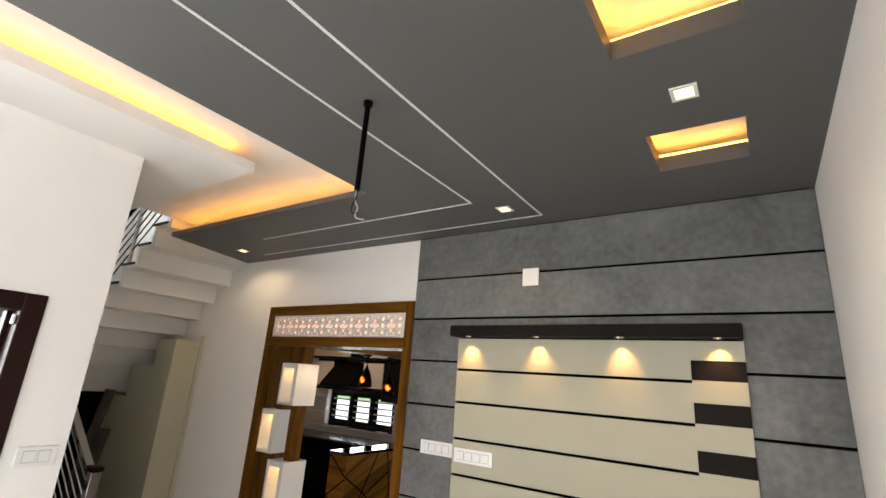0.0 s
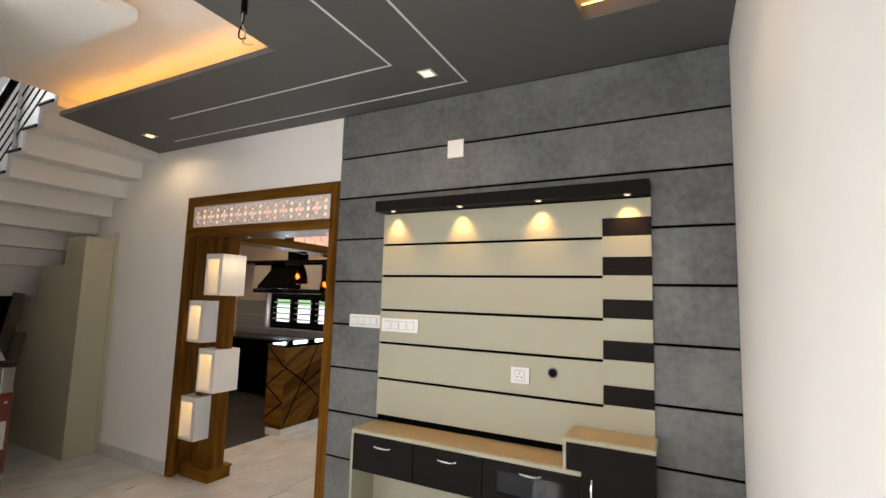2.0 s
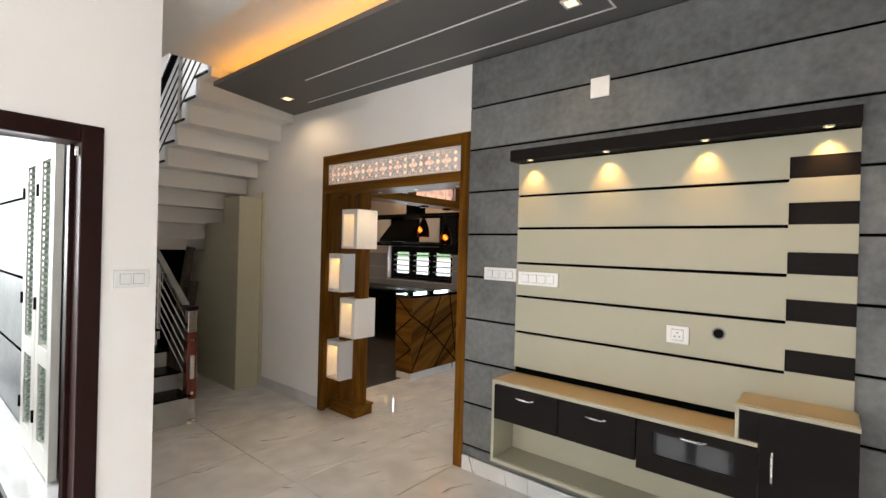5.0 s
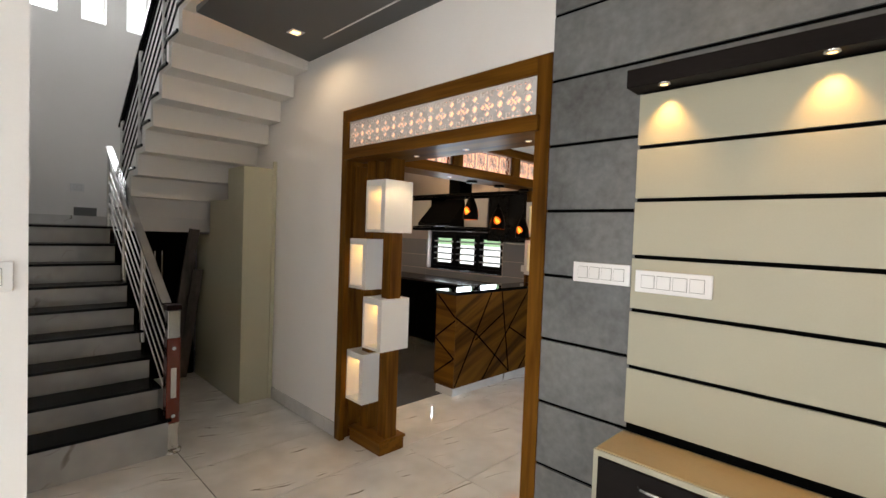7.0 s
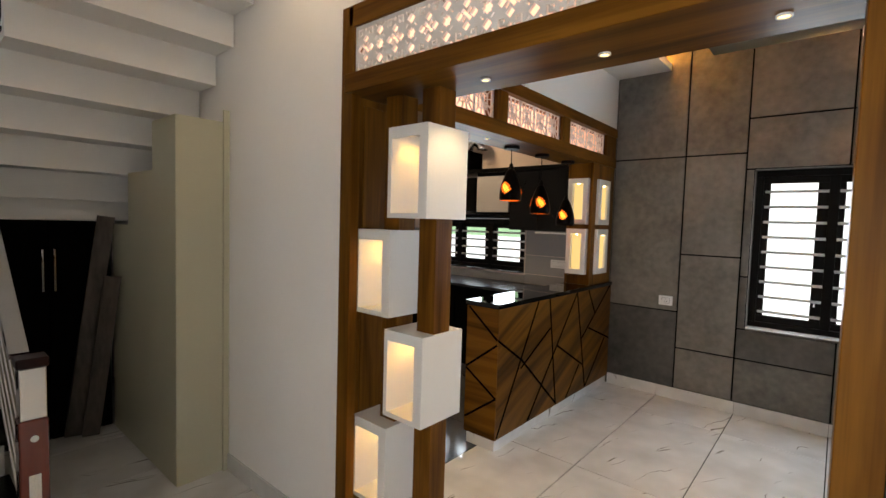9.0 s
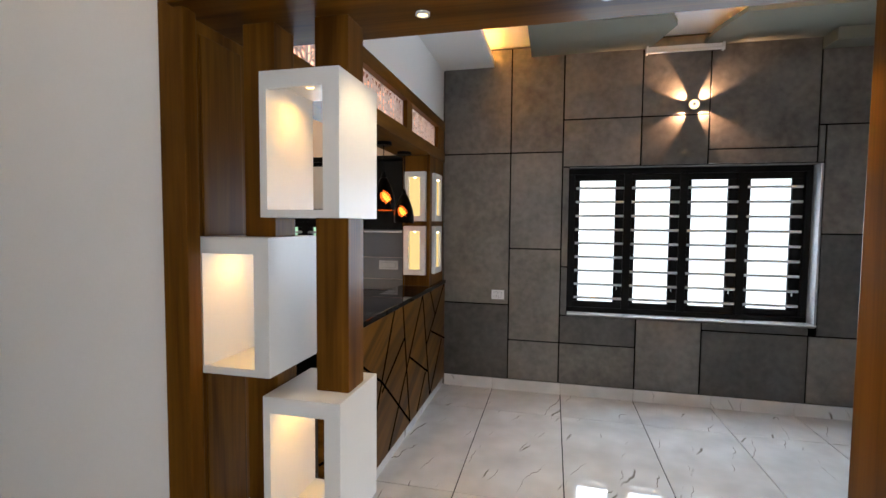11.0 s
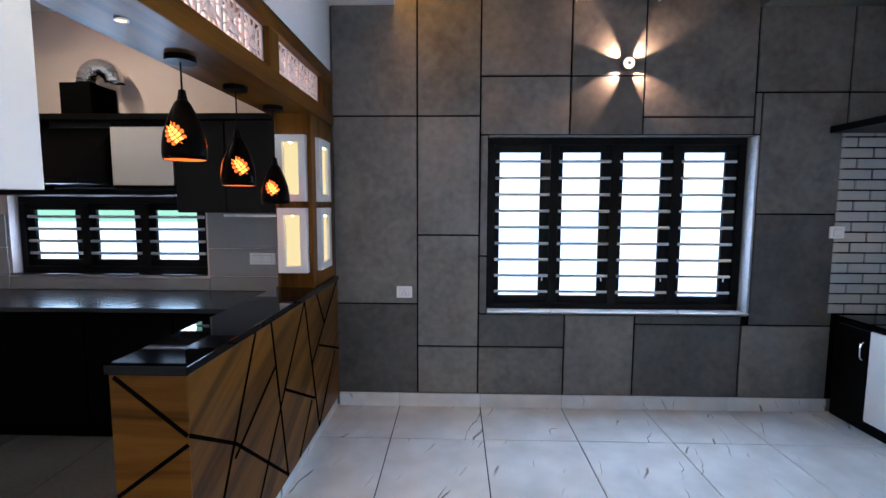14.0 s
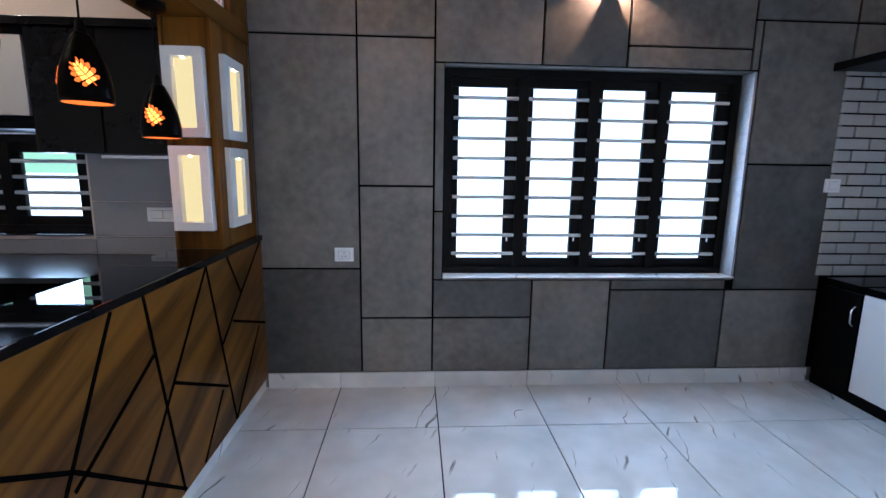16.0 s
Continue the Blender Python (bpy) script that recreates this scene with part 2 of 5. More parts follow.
BRICKM = mat("pale_brick_tile", (0.42, 0.41, 0.39), 0.6, vary=0.12, fine=50, bump=0.2, rand=0.2)
OLIVECEIL = mat("grey_green_ceiling_paint", (0.20, 0.20, 0.155), 0.6, vary=0.04)
RUSTY = mat("grey_brown_plank", (0.075, 0.06, 0.05), 0.7, vary=0.6, scale=9, fine=40, stretch=(1, 1, 0.3))
RUSTSLAT = mat("grey_green_slat_paint", (0.22, 0.25, 0.22), 0.4, vary=0.1)
INLAY = mat("white_inlay_strip", (0.75, 0.75, 0.74), 0.4, vary=0.02)
CABLE = mat("white_cable_sheath", (0.5, 0.48, 0.4), 0.4)
CERAMIC = mat("white_ceramic", (0.82, 0.82, 0.81), 0.08, vary=0.01)
LEDBRIGHT = glow("bright_warm_led_strip", (1.0, 0.42, 0.06), 55)
LED = glow("warm_led_strip", (1.0, 0.42, 0.06), 17)
LEDBOX = glow("warm_led_lens", (1.0, 0.66, 0.28), 34)
LENS = glow("warm_white_lamp_lens", (1.0, 0.60, 0.22), 4)
LATTICEGLOW = glow("lattice_lamp_strip", (1.0, 0.52, 0.33), 1.7)
BULB = glow("orange_filament_bulb", (1.0, 0.32, 0.04), 40)
# bulb light put into shade lining and leaf faces as emission
BULBGLOW = glow("orange_bulb_glow", (1.0, 0.13, 0.008), 1.7)
# stronger emission for the bulb's hot spot in one leaf
BULBHOT = glow("bulb_hot_spot_glow", (1.0, 0.30, 0.03), 3.2)
OUTSIDE = glow("bright_outdoor_haze", (0.93, 0.98, 0.97), 1.6)
GARDEN = glow("bright_garden_distance", (0.50, 0.80, 0.46), 0.95)
CLEAR = glass("clear_pane")
# opaque pane colour that paints in the bright green garden reflection
REFLECTPANE = mat("painted_garden_reflection", (0.62, 0.74, 0.62), 0.1, vary=0.25, scale=3)
GLOSSBLACK = mat("high_gloss_black_laminate", (0.005, 0.0045, 0.004), 0.12, spec=0.14, vary=0.2)
REVEAL = mat("pale_reveal_plaster", (0.30, 0.31, 0.32), 0.5, vary=0.3, scale=9, fine=60, bump=0.25, grit=0.7)
DARKGLASS = mat("smoked_glass", (0.01, 0.012, 0.016), 0.03, vary=0.1, spec=0.4)
# the niche lamps' light, put into the linings as emission
NICHEGLOW = glow("niche_lining_glow", (1.0, 0.68, 0.25), 0.85)


# ---- mesh helpers ----
def mesh(name, bm, material, parent=None):
    me = bpy.data.meshes.new(name)
    bm.normal_update()
    bm.to_mesh(me)
    bm.free()
    for m in material if isinstance(material, (list, tuple)) else [material]:
        me.materials.append(m)
    ob = new(name, me)
    ob.parent = parent
    return ob


def part(name, bm, material, parent, label=""):
    return tagged(mesh(name, bm, material, parent), label)


def thing(name, at, label, category, group="", kind=""):
    ob = new(name)
    ob.location = at
    ob.empty_display_size = 0.1
    bpy.context.view_layer.update()
    return tagged(ob, label, category, group, kind)


def box(x0, x1, y0, y1, z0, z1, bev=0.0, bm=None, o=(0, 0, 0)):
    """A box between two corners, relative to o, its edges rounded by bev."""
    own = bmesh.new()
    bmesh.ops.create_cube(own, size=1)
    for v in own.verts:
        v.co = ((x0 + x1) / 2 + v.co.x * (x1 - x0) - o[0], (y0 + y1) / 2 + v.co.y * (y1 - y0) - o[1], (z0 + z1) / 2 + v.co.z * (z1 - z0) - o[2])
    if bev:
        bmesh.ops.bevel(own, geom=own.edges[:], offset=bev, segments=2, affect="EDGES", profile=0.5)
    if bm is None:
        return own
    tmp = bpy.data.meshes.new("tmp")
    own.to_mesh(tmp)
    own.free()
    bm.from_mesh(tmp)
    bpy.data.meshes.remove(tmp)
    return bm


def rod(a, b, r, seg=12, bm=None, r2=None):
    """A round bar from a to b."""
    bm = bm or bmesh.new()
    a, b = Vector(a), Vector(b)
    d = b - a
    m = Matrix.Translation((a + b) / 2) @ d.to_track_quat("Z", "Y").to_matrix().to_4x4()
    bmesh.ops.create_cone(bm, cap_ends=True, segments=seg, radius1=r, radius2=r if r2 is None else r2, depth=d.length, matrix=m)
    return bm


def beam(a, b, w, h, bm=None, up=(0, 0, 1)):
    """A square bar from a to b, w wide and h high."""
    bm = bm or bmesh.new()
    a, b = Vector(a), Vector(b)
    z = (b - a).normalized()
    x = Vector(up).cross(z).normalized()
    y = z.cross(x)
    m = Matrix((x, y, z)).transposed().to_4x4()
    m.translation = (a + b) / 2
    bmesh.ops.create_cube(bm, size=1, matrix=m @ Matrix.Diagonal((w, h, (b - a).length, 1)))
    return bm


def extruded(points, d, axis_map):
    """A prism from a flat outline of (u, v) points, d deep; axis_map turns (u, v, w) into x, y, z."""
    bm = bmesh.new()
    lo = [bm.verts.new(axis_map(u, v, 0)) for u, v in points]
    hi = [bm.verts.new(axis_map(u, v, d)) for u, v in points]
    n = len(points)
    bm.faces.new(lo)
    bm.faces.new(hi[::-1])
    for i in range(n):
        bm.faces.new((lo[i], hi[i], hi[(i + 1) % n], lo[(i + 1) % n]))
    bmesh.ops.recalc_face_normals(bm, faces=bm.faces[:])
    return bm


def lathe(profile, seg=32):
    bm = bmesh.new()
    rings = [[bm.verts.new((r * math.cos(2 * math.pi * i / seg), r * math.sin(2 * math.pi * i / seg), z)) for i in range(seg)] for r, z in profile]
    for a, b in zip(rings, rings[1:]):
        for i in range(seg):
            bm.faces.new((a[i], a[(i + 1) % seg], b[(i + 1) % seg], b[i]))
    for f in bm.faces:
        f.smooth = True
    return bm


def structure(name, bm, material, label, category="wall"):
    return tagged(mesh(name, bm, material), label, category, kind="structure")


def wall(name, spans, label, material=None):
    """One wall from several boxes that leave its openings free."""
    bm = bmesh.new()
    for s in spans:
        box(*s, bm=bm)
    return structure(name, bm, material or WHITE, label)


# ---- the large structure ----
YW, YT, XR, XL = 6.195, 3.02, 0.31, -2.735
structure("floor", box(-7.6, 0.6, -3.2, 6.4, -0.2, -0.008), GROUT, "concrete floor bed with dark joints under marble tiles", "floor")
wall("wall_partition", [(-3.80, -2.095, YT, 3.26, 2.36, 5.6), (-7.6, -3.80, YT, 3.26, 0, 5.6), (-2.095, 0.5, YT, 3.26, 0, 5.6)], "white plastered partition wall with a wide timber-framed opening")
wall("wall_kitchen_north", [(-7.2, -6.27, YW + 0.01, 6.40, 0, 3.3), (-6.27, -4.79, YW + 0.01, 6.40, 0, 0.97), (-6.27, -4.79, YW + 0.01, 6.40, 1.55, 3.3), (-4.79, -3.98, YW + 0.01, 6.40, 0, 3.3)],
     "warm white plastered kitchen wall with a low grilled window", PEACH)
wall("wall_north", [(-3.98, -2.73, YW + 0.01, 6.40, 0, 3.3),
     (-2.73, -0.85, YW + 0.01, 6.40, 0, 0.715), (-2.73, -0.85, YW + 0.01, 6.40, 1.985, 3.3), (-0.85, 0.5, YW + 0.01, 6.40, 0, 3.3)], "plastered outer wall with a wide grilled window", CONCRETE2)
wall("wall_east", [(XR, XR + 0.2, -3.2, -2.3, 0, 3.3), (XR, XR + 0.2, -2.3, -0.7, 0, 0.75), (XR, XR + 0.2, -2.3, -0.7, 2.2, 3.3), (XR, XR + 0.2, -0.7, 6.2, 0, 3.3)], "plain white painted side wall with an added, unseen window opening")
wall("wall_south", [(-2.9, -2.4, -3.2, -3.0, 0, 3.3), (0.05, 0.5, -3.2, -3.0, 0, 3.3), (-2.4, 0.05, -3.2, -3.0, 0, 0.75), (-2.4, 0.05, -3.2, -3.0, 2.2, 3.3)], "white wall with a wide window")
wall("wall_west", [(XL - 0.14, XL, -3.0, 0.0, 0, 3.3), (XL - 0.14, XL, 0.0, 0.95, 1.98, 3.3), (XL - 0.14, XL, 0.95, 1.12, 0, 3.3)], "white wall with the dark-framed entrance door opening")
wall("wall_stair", [(-7.6, XL, 1.12, 1.262, 0, 5.6)], "white wall beside the lower stair flight")
wall("wall_landing", [(-7.5, -7.3, 1.262, YT, 0, 3.68), (-7.5, -7.3, 1.262, YT, 4.55, 5.6)] + [(-7.5, -7.3, a, b, 3.68, 4.55) for a, b in ((1.262, 1.53), (1.75, 1.95), (2.17, 2.36), (2.58, YT))],
     "white stair landing wall with narrow slot windows")
wall("wall_kitchen", [(-7.2, -7.0, 3.26, 6.2, 0, 3.3)], "warm white kitchen side wall", PEACH)
wall("wall_over_counter", [(-4.1, -3.85, 3.26, YW + 0.01, 2.41, 3.3)], "white wall above the open counter between dining room and kitchen")

# ceilings
structure("ceiling", box(-2.9, 0.5, -3.2, 3.26, 3.0, 3.1), CEIL, "white plaster ceiling", "ceiling")
structure("ceiling_hall", box(-4.133, -2.9, 1.2, 3.26, 3.0, 3.1), CEIL, "white plaster ceiling of the hall", "ceiling")
structure("ceiling_stairwell", box(-7.6, -4.1, 1.1, 3.26, 5.5, 5.6), CEIL, "white stairwell ceiling", "ceiling")
structure("ceiling_stairwell_edge", box(-4.133, -4.05, 1.262, 3.0, 3.1, 5.5), CEIL, "white stairwell wall above", "wall")
structure("ceiling_dining", box(-3.86, 0.5, 3.26, 6.4, 3.03, 3.1), CEIL, "white plaster dining ceiling", "ceiling")
structure("ceiling_kitchen", box(-7.2, -4.1, 3.26, 6.4, 2.85, 2.95), CEIL, "white kitchen ceiling", "ceiling")


def grey_ceiling():
    bm = bmesh.new()
    R = [(-0.31, 0.05, 2.16, 2.52), (-0.31, 0.06, 1.25, 1.61)]
    z0, z1 = 2.84, 2.915
    box(-1.85, -0.31, -3.0, YT, z0, z1, bm=bm)
    box(0.06, XR, -3.0, YT, z0, z1, bm=bm)
    for a, b in ((-3.0, 1.25), (1.61, 2.16), (2.52, YT)):
        box(-0.31, 0.06, a, b, z0, z1, bm=bm)
    box(0.05, 0.06, 2.16, 2.52, z0, z1, bm=bm)
    return structure("ceiling_grey_drop", bm, GREYCEIL, "dark grey dropped plaster ceiling with two lit recesses", "ceiling")


grey_ceiling()
structure("ceiling_grey_strip", extruded([(-4.125, 2.12), (-1.85, 2.12), (-1.85, YT), (-4.345, YT)], 0.035, lambda u, v, w: (u, v, 2.84 + w)), GREYCEIL, "dark grey dropped ceiling strip along the partition wall", "ceiling")
structure("ceiling_white_drop", box(-4.12, -2.31, -3.0, 1.66, 2.87, 2.93), CEIL, "white dropped plaster ceiling panel", "ceiling")
for x0, x1, y0, y1 in ((-0.31, 0.05, 2.16, 2.52), (-0.31, 0.06, 1.25, 1.61)):
    bm = bmesh.new()
    box(x0 - 0.06, x1 + 0.06, y0 - 0.06, y1 + 0.06, 2.985, 2.998, bm=bm)
    structure("ceiling_recess_lining", bm, CEIL, "white lining of a lit ceiling recess", "ceiling")
# warm strips hidden behind the ceiling edges
def strip(name, x0, x1, y0, y1, z0, z1, m=None):
    return tagged(mesh(name, box(x0, x1, y0, y1, z0, z1), m or LED), "glowing warm LED strip hidden in a ceiling cove", "led strip", "cove strips")


strip("led_strip", -2.40, -2.385, -2.9, 1.55, 2.932, 2.945)
strip("led_strip", -4.1, -1.95, 2.20, 2.215, 2.8765, 2.89)
for y0, y1 in ((2.16, 2.52), (1.25, 1.61)):
    strip("led_strip", -0.31, 0.05, y1 + 0.012, y1 + 0.026, 2.917, 2.93)
    strip("led_strip", -0.335, -0.322, y0, y1, 2.917, 2.93)

# dining ceiling: dropped panels with lit edges
structure("ceiling_dining_drop_1", box(-3.86, -3.39, 3.26, YW + 0.01, 2.87, 2.93), CEIL, "white dropped ceiling panel", "ceiling")
bm = extruded([(-3.07, 3.26), (-2.55, 3.26), (-2.55, 5.55), (-2.10, 5.55), (-2.02, 5.75), (-2.13, YW + 0.01), (-3.07, YW + 0.01)], 0.035, lambda u, v, w: (u, v, 2.935 + w))
structure("ceiling_dining_drop_2", bm, OLIVECEIL, "grey-green dropped ceiling panel", "ceiling")
bm = extruded([(-1.72, YW + 0.01), (-1.72, 5.95), (-1.62, 5.60), (-0.95, 5.60), (-0.80, 5.2), (-0.80, 3.26), (0.31, 3.26), (0.31, YW + 0.01)], 0.035, lambda u, v, w: (u, v, 2.93 + w))
structure("ceiling_dining_drop_3", bm, OLIVECEIL, "grey-green dropped ceiling panel", "ceiling")
structure("ceiling_dining_edge", box(-0.90, 0.31, 6.0, YW + 0.005, 2.84, 2.928), OLIVECEIL, "lower edge of the dropped ceiling at the window wall", "ceiling")
strip("led_strip", -3.43, -3.415, 3.4, 6.15, 2.932, 2.945, LEDBRIGHT)
strip("led_strip", -2.5, -2.15, 5.60, 5.615, 2.972, 2.985, LEDBRIGHT)
strip("led_strip", -1.58, -0.98, 5.65, 5.665, 2.967, 2.98, LEDBRIGHT)

# skirtings
def skirting(x0, x1, y0, y1, label="veined white tile skirting"):
    """A tile skirting in 0.6 m pieces along its longer side."""
    along = x1 - x0 > y1 - y0
    base = thing("baseboard", ((x0 + x1) / 2, (y0 + y1) / 2, 0), label, "skirting", kind="structure")
    o = base.location
    a, b = (x0, x1) if along else (y0, y1)
    cuts = [a] + [c for c in (-3.37 + 0.6 * k for k in range(-6, 20)) if a + 0.03 < c < b - 0.03] + [b]
    for p, q in zip(cuts, cuts[1:]):
        c = (p + 0.0012, q - 0.0012, y0, y1) if along else (x0, x1, p + 0.0012, q - 0.0012)
        part("tile", box(*c, 0, 0.1, 0.0015, o=o), MARBLE, base)


skirting(-4.855, -3.81, 3.008, YT)
skirting(-2.0945, XR, 2.992, YT)
skirting(-3.82, -0.26, YW - 0.012, YW + 0.005)
skirting(XR - 0.012, XR, -3.0, 2.99)
skirting(XL, XL + 0.012, -3.0, -0.1)

# ---- cladding of the television wall ----
clad = tagged(mesh("trim_television_wall", box(-2.0945, XR, 3.008, YT, 0.1, 2.84), GROOVE), "grey texture-painted wall cladding with black grooves", "wall cladding", kind="structure")
zs = [0.1, 0.175] + [0.4675 + 0.2925 * i for i in range(8)] + [2.84]
for a, b in zip(zs, zs[1:]):
    part("panel", box(-2.093, XR - 0.002, 2.998, 3.008, a + 0.007, b - 0.007, 0.0015), CONCRETE, clad)

# cladding of the dining window wall
clad2 = tagged(mesh("trim_window_wall", box(-3.84, XR, YW + 0.002, YW + 0.010, 0.1, 0.7), GROOVE), "warm grey texture-painted wall panels with black grooves", "wall cladding", kind="structure")
for b in ((-3.84, -2.73, 0.7, 3.025), (-0.85, XR, 0.7, 2.93), (-2.73, -0.85, 1.99, 3.025)):
    part("backing", box(b[0], b[1], YW + 0.002, YW + 0.010, b[2], b[3]), GROOVE, clad2)
A, B, C, D, E_, F, G = -3.84, -3.235, -2.79, -2.165, -1.66, -0.90, -0.268
RECTS = [(A, B, 2.12, 3.02, 2), (A, B, 0.775, 2.12, 2), (A, B, 0.1, 0.775, 3), (B, C, 2.12, 3.02, 2), (B, C, 1.28, 2.12, 2), (B, C, 0.46, 1.28, 2), (B, C, 0.1, 0.46, 2),
         (C, D, 2.39, 3.02, 2), (C, D, 1.99, 2.39, 2), (C, -2.73, 1.13, 1.99, 2), (C, -2.73, 0.705, 1.13, 3), (C, D, 0.46, 0.705, 3), (C, D, 0.1, 0.46, 2),
         (D, E_, 2.39, 3.02, 2), (D, E_, 1.99, 2.39, 3), (D, E_, 0.1, 0.705, 2), (E_, F, 2.11, 3.02, 2), (E_, F, 1.99, 2.11, 2), (E_, F, 0.64, 0.705, 3), (E_, F, 0.1, 0.64, 3),
         (F, G, 2.275, 2.9, 2), (-0.85, G, 1.44, 2.275, 2), (-0.85, G, 0.64, 1.44, 3), (F, G, 0.1, 0.64, 2), (F, -0.85, 1.99, 2.275, 2), (G, XR, 2.275, 2.9, 2), (G, XR, 2.06, 2.275, 2)]
for x0, x1, z0, z1, k in RECTS:
    g = 0.006
    part("panel", box(x0 + g, x1 - g, YW - 0.008, YW + 0.002, z0 + g, z1 - g, 0.0015), CONCRETE2 if k == 2 else CONCRETE3, clad2)


# ---- windows ----
def grilled_window(name, x0, x1, z0, z1, bays, bars, y, label):
    """A black casement window with white horizontal grille bars, its glass behind."""
    w = thing(name, ((x0 + x1) / 2, y, z0), label, "window", kind="structure")
    o = w.location
    f = 0.05
    bm = bmesh.new()
    for b in ((x0, x1, y, y + 0.07, z0, z0 + f), (x0, x1, y, y + 0.07, z1 - f, z1), (x0, x0 + f, y, y + 0.07, z0 + f, z1 - f), (x1 - f, x1, y, y + 0.07, z0 + f, z1 - f)):
        box(*b, bev=0.004, bm=bm, o=o)
    part("window_frame", bm, BLACKFRAME, w)
    step = (x1 - x0 - 2 * f) / bays
    for i in range(bays):
        a, b = x0 + f + i * step, x0 + f + (i + 1) * step
        if i:
            part("mullion", box(a - 0.031, a + 0.031, y - 0.004, y + 0.07, z0 + f, z1 - f, 0.004, o=o), BLACKFRAME, w)
        s = 0.062
        la, rb = a + (0.066 if i else 0.045), b - (0.098 if i < bays - 1 else 0.078)
        a2, b2, c2, d2 = a - 0.01, b + 0.01, z0 + f - 0.01, z1 - f + 0.01
        bm = bmesh.new()
        for q in ((a2, b2, c2, c2 + s), (a2, b2, d2 - s, d2), (a2, la, c2 + s, d2 - s), (rb, b2, c2 + s, d2 - s)):
            box(q[0], q[1], y + 0.03, y + 0.062, q[2], q[3], 0.004, bm=bm, o=o)
        sash = part("sash", bm, BLACKFRAME, w)
        pane = part("pane", box(la - 0.01, rb + 0.01, y + 0.044, y + 0.048, c2 + 0.04, d2 - 0.04, o=o), CLEAR, sash)
        pane.visible_shadow = False
        for k in range(bars):
            z = z0 + f + (k + 1.1) * (z1 - z0 - 2 * f) / (bars + 1.2)
            if bars > 8:
                z = z1 - 0.169 - k * (z1 - z0 - 0.305) / (bars - 1)
            part("grille_bar", rod((a + 0.012 - o[0], y + 0.012 - o[1], z - o[2]), (b - 0.012 - o[0], y + 0.012 - o[1], z - o[2]), 0.011, 8), BAR, w)
        part("window_latch", box(rb + 0.02, rb + 0.032, y + 0.018, y + 0.03, (z0 + z1) / 2 - 0.42, (z0 + z1) / 2 - 0.39, 0.003, o=o), CHROME, sash)
    return w


w1 = grilled_window("window_1", -2.73, -0.868, 0.716, 1.985, 4, 9, 6.30, "black four-bay casement window with white grille bars")
part("window_sill", box(-2.73, -0.85, YW - 0.012, 6.298, 0.7155, 0.726, 0.003, o=w1.location), MARBLE, w1, "pale stone window sill")
part("reveal", box(-0.868, -0.851, YW - 0.004, 6.398, 0.727, 1.984, 0.003, o=w1.location), REVEAL, w1, "pale plastered window reveal")
w2 = grilled_window("window_2", -6.27, -4.79, 0.97, 1.55, 3, 4, 6.285, "black kitchen casement window with white grille bars")
part("window_sill", box(-6.27, -4.79, YW - 0.012, 6.284, 0.9705, 0.98, 0.003, o=w2.location), GRANITE, w2, "black granite window sill")
grilled_window("window_3", -2.40, 0.05, 0.75, 2.20, 4, 9, -3.15, "black casement window with white grille bars behind the viewer")
# side window added out of view to house the hall's fill light
w7 = grilled_window("window_7", -0.8, 0.8, 0.75, 2.20, 3, 9, 0.0, "added unseen black casement window with white grille bars in the side wall")
w7.location, w7.rotation_euler = (XR + 0.11, -1.5, 0.75), (0, 0, radians(-90))
structure("backdrop_east", box(1.8, 1.82, -4.9, 2.0, -0.5, 4.5), OUTSIDE, "overexposed daylight outside the added side window", "backdrop")
for i, (a, b) in enumerate(((1.53, 1.75), (1.95, 2.17), (2.36, 2.58))):
    w = thing("window_%d" % (i + 4), (-7.4, (a + b) / 2, 3.68), "narrow slot window in the stair landing wall", "window", kind="structure")
    pane = part("pane", box(-7.41, -7.404, a, b, 3.68, 4.55, o=w.location), CLEAR, w)
    pane.visible_shadow = False
structure("backdrop", box(-9, 3, 8.0, 8.02, -0.5, 4.5), OUTSIDE, "hazy overexposed daylight outside", "backdrop")
structure("backdrop_garden", box(-9, -4.2, 7.9, 7.92, 1.30, 2.4), GARDEN, "bright blurred garden green outside", "backdrop")
structure("backdrop_stairs", box(-8.6, -8.58, 0, 5, 2, 6), OUTSIDE, "overexposed daylight outside the stair windows", "backdrop")
structure("backdrop_south", box(-5, 3, -5.0, -4.98, -0.5, 4.5), OUTSIDE, "overexposed daylight outside", "backdrop")


# ---- timber frame of the opening ----
opening = thing("door_opening_frame", (-2.94, 3.14, 0), "teak-laminate frame round the wide opening, with a lit fretwork head panel", "door frame", kind="structure")
oo = opening.location


def flat_holes(tile, w, h):
    """A flat panel of the size w x h with the holes cut into it."""
    bm = bmesh.new()
    edges = []
    for loop in [[(0, 0), (w, 0), (w, h), (0, h)]] + tile:
        vs = [bm.verts.new((u, 0, v)) for u, v in loop]
        edges += [bm.edges.new((vs[i], vs[(i + 1) % len(vs)])) for i in range(len(vs))]
    bmesh.ops.triangle_fill(bm, edges=edges, use_beauty=True, normal=(0, -1, 0))
    return bm


def rect(cx, cy, w, h, deg=0):
    c, s = math.cos(radians(deg)), math.sin(radians(deg))
    return [(cx + c * a * w / 2 - s * b * h / 2, cy + s * a * w / 2 + c * b * h / 2) for a, b in ((-1, -1), (1, -1), (1, 1), (-1, 1))]


def star(cx, cy, r, n=8, inner=0.68):
    return [(cx + (r if i % 2 == 0 else r * inner) * math.cos(math.pi * i / n), cy + (r if i % 2 == 0 else r * inner) * math.sin(math.pi * i / n)) for i in range(2 * n)]


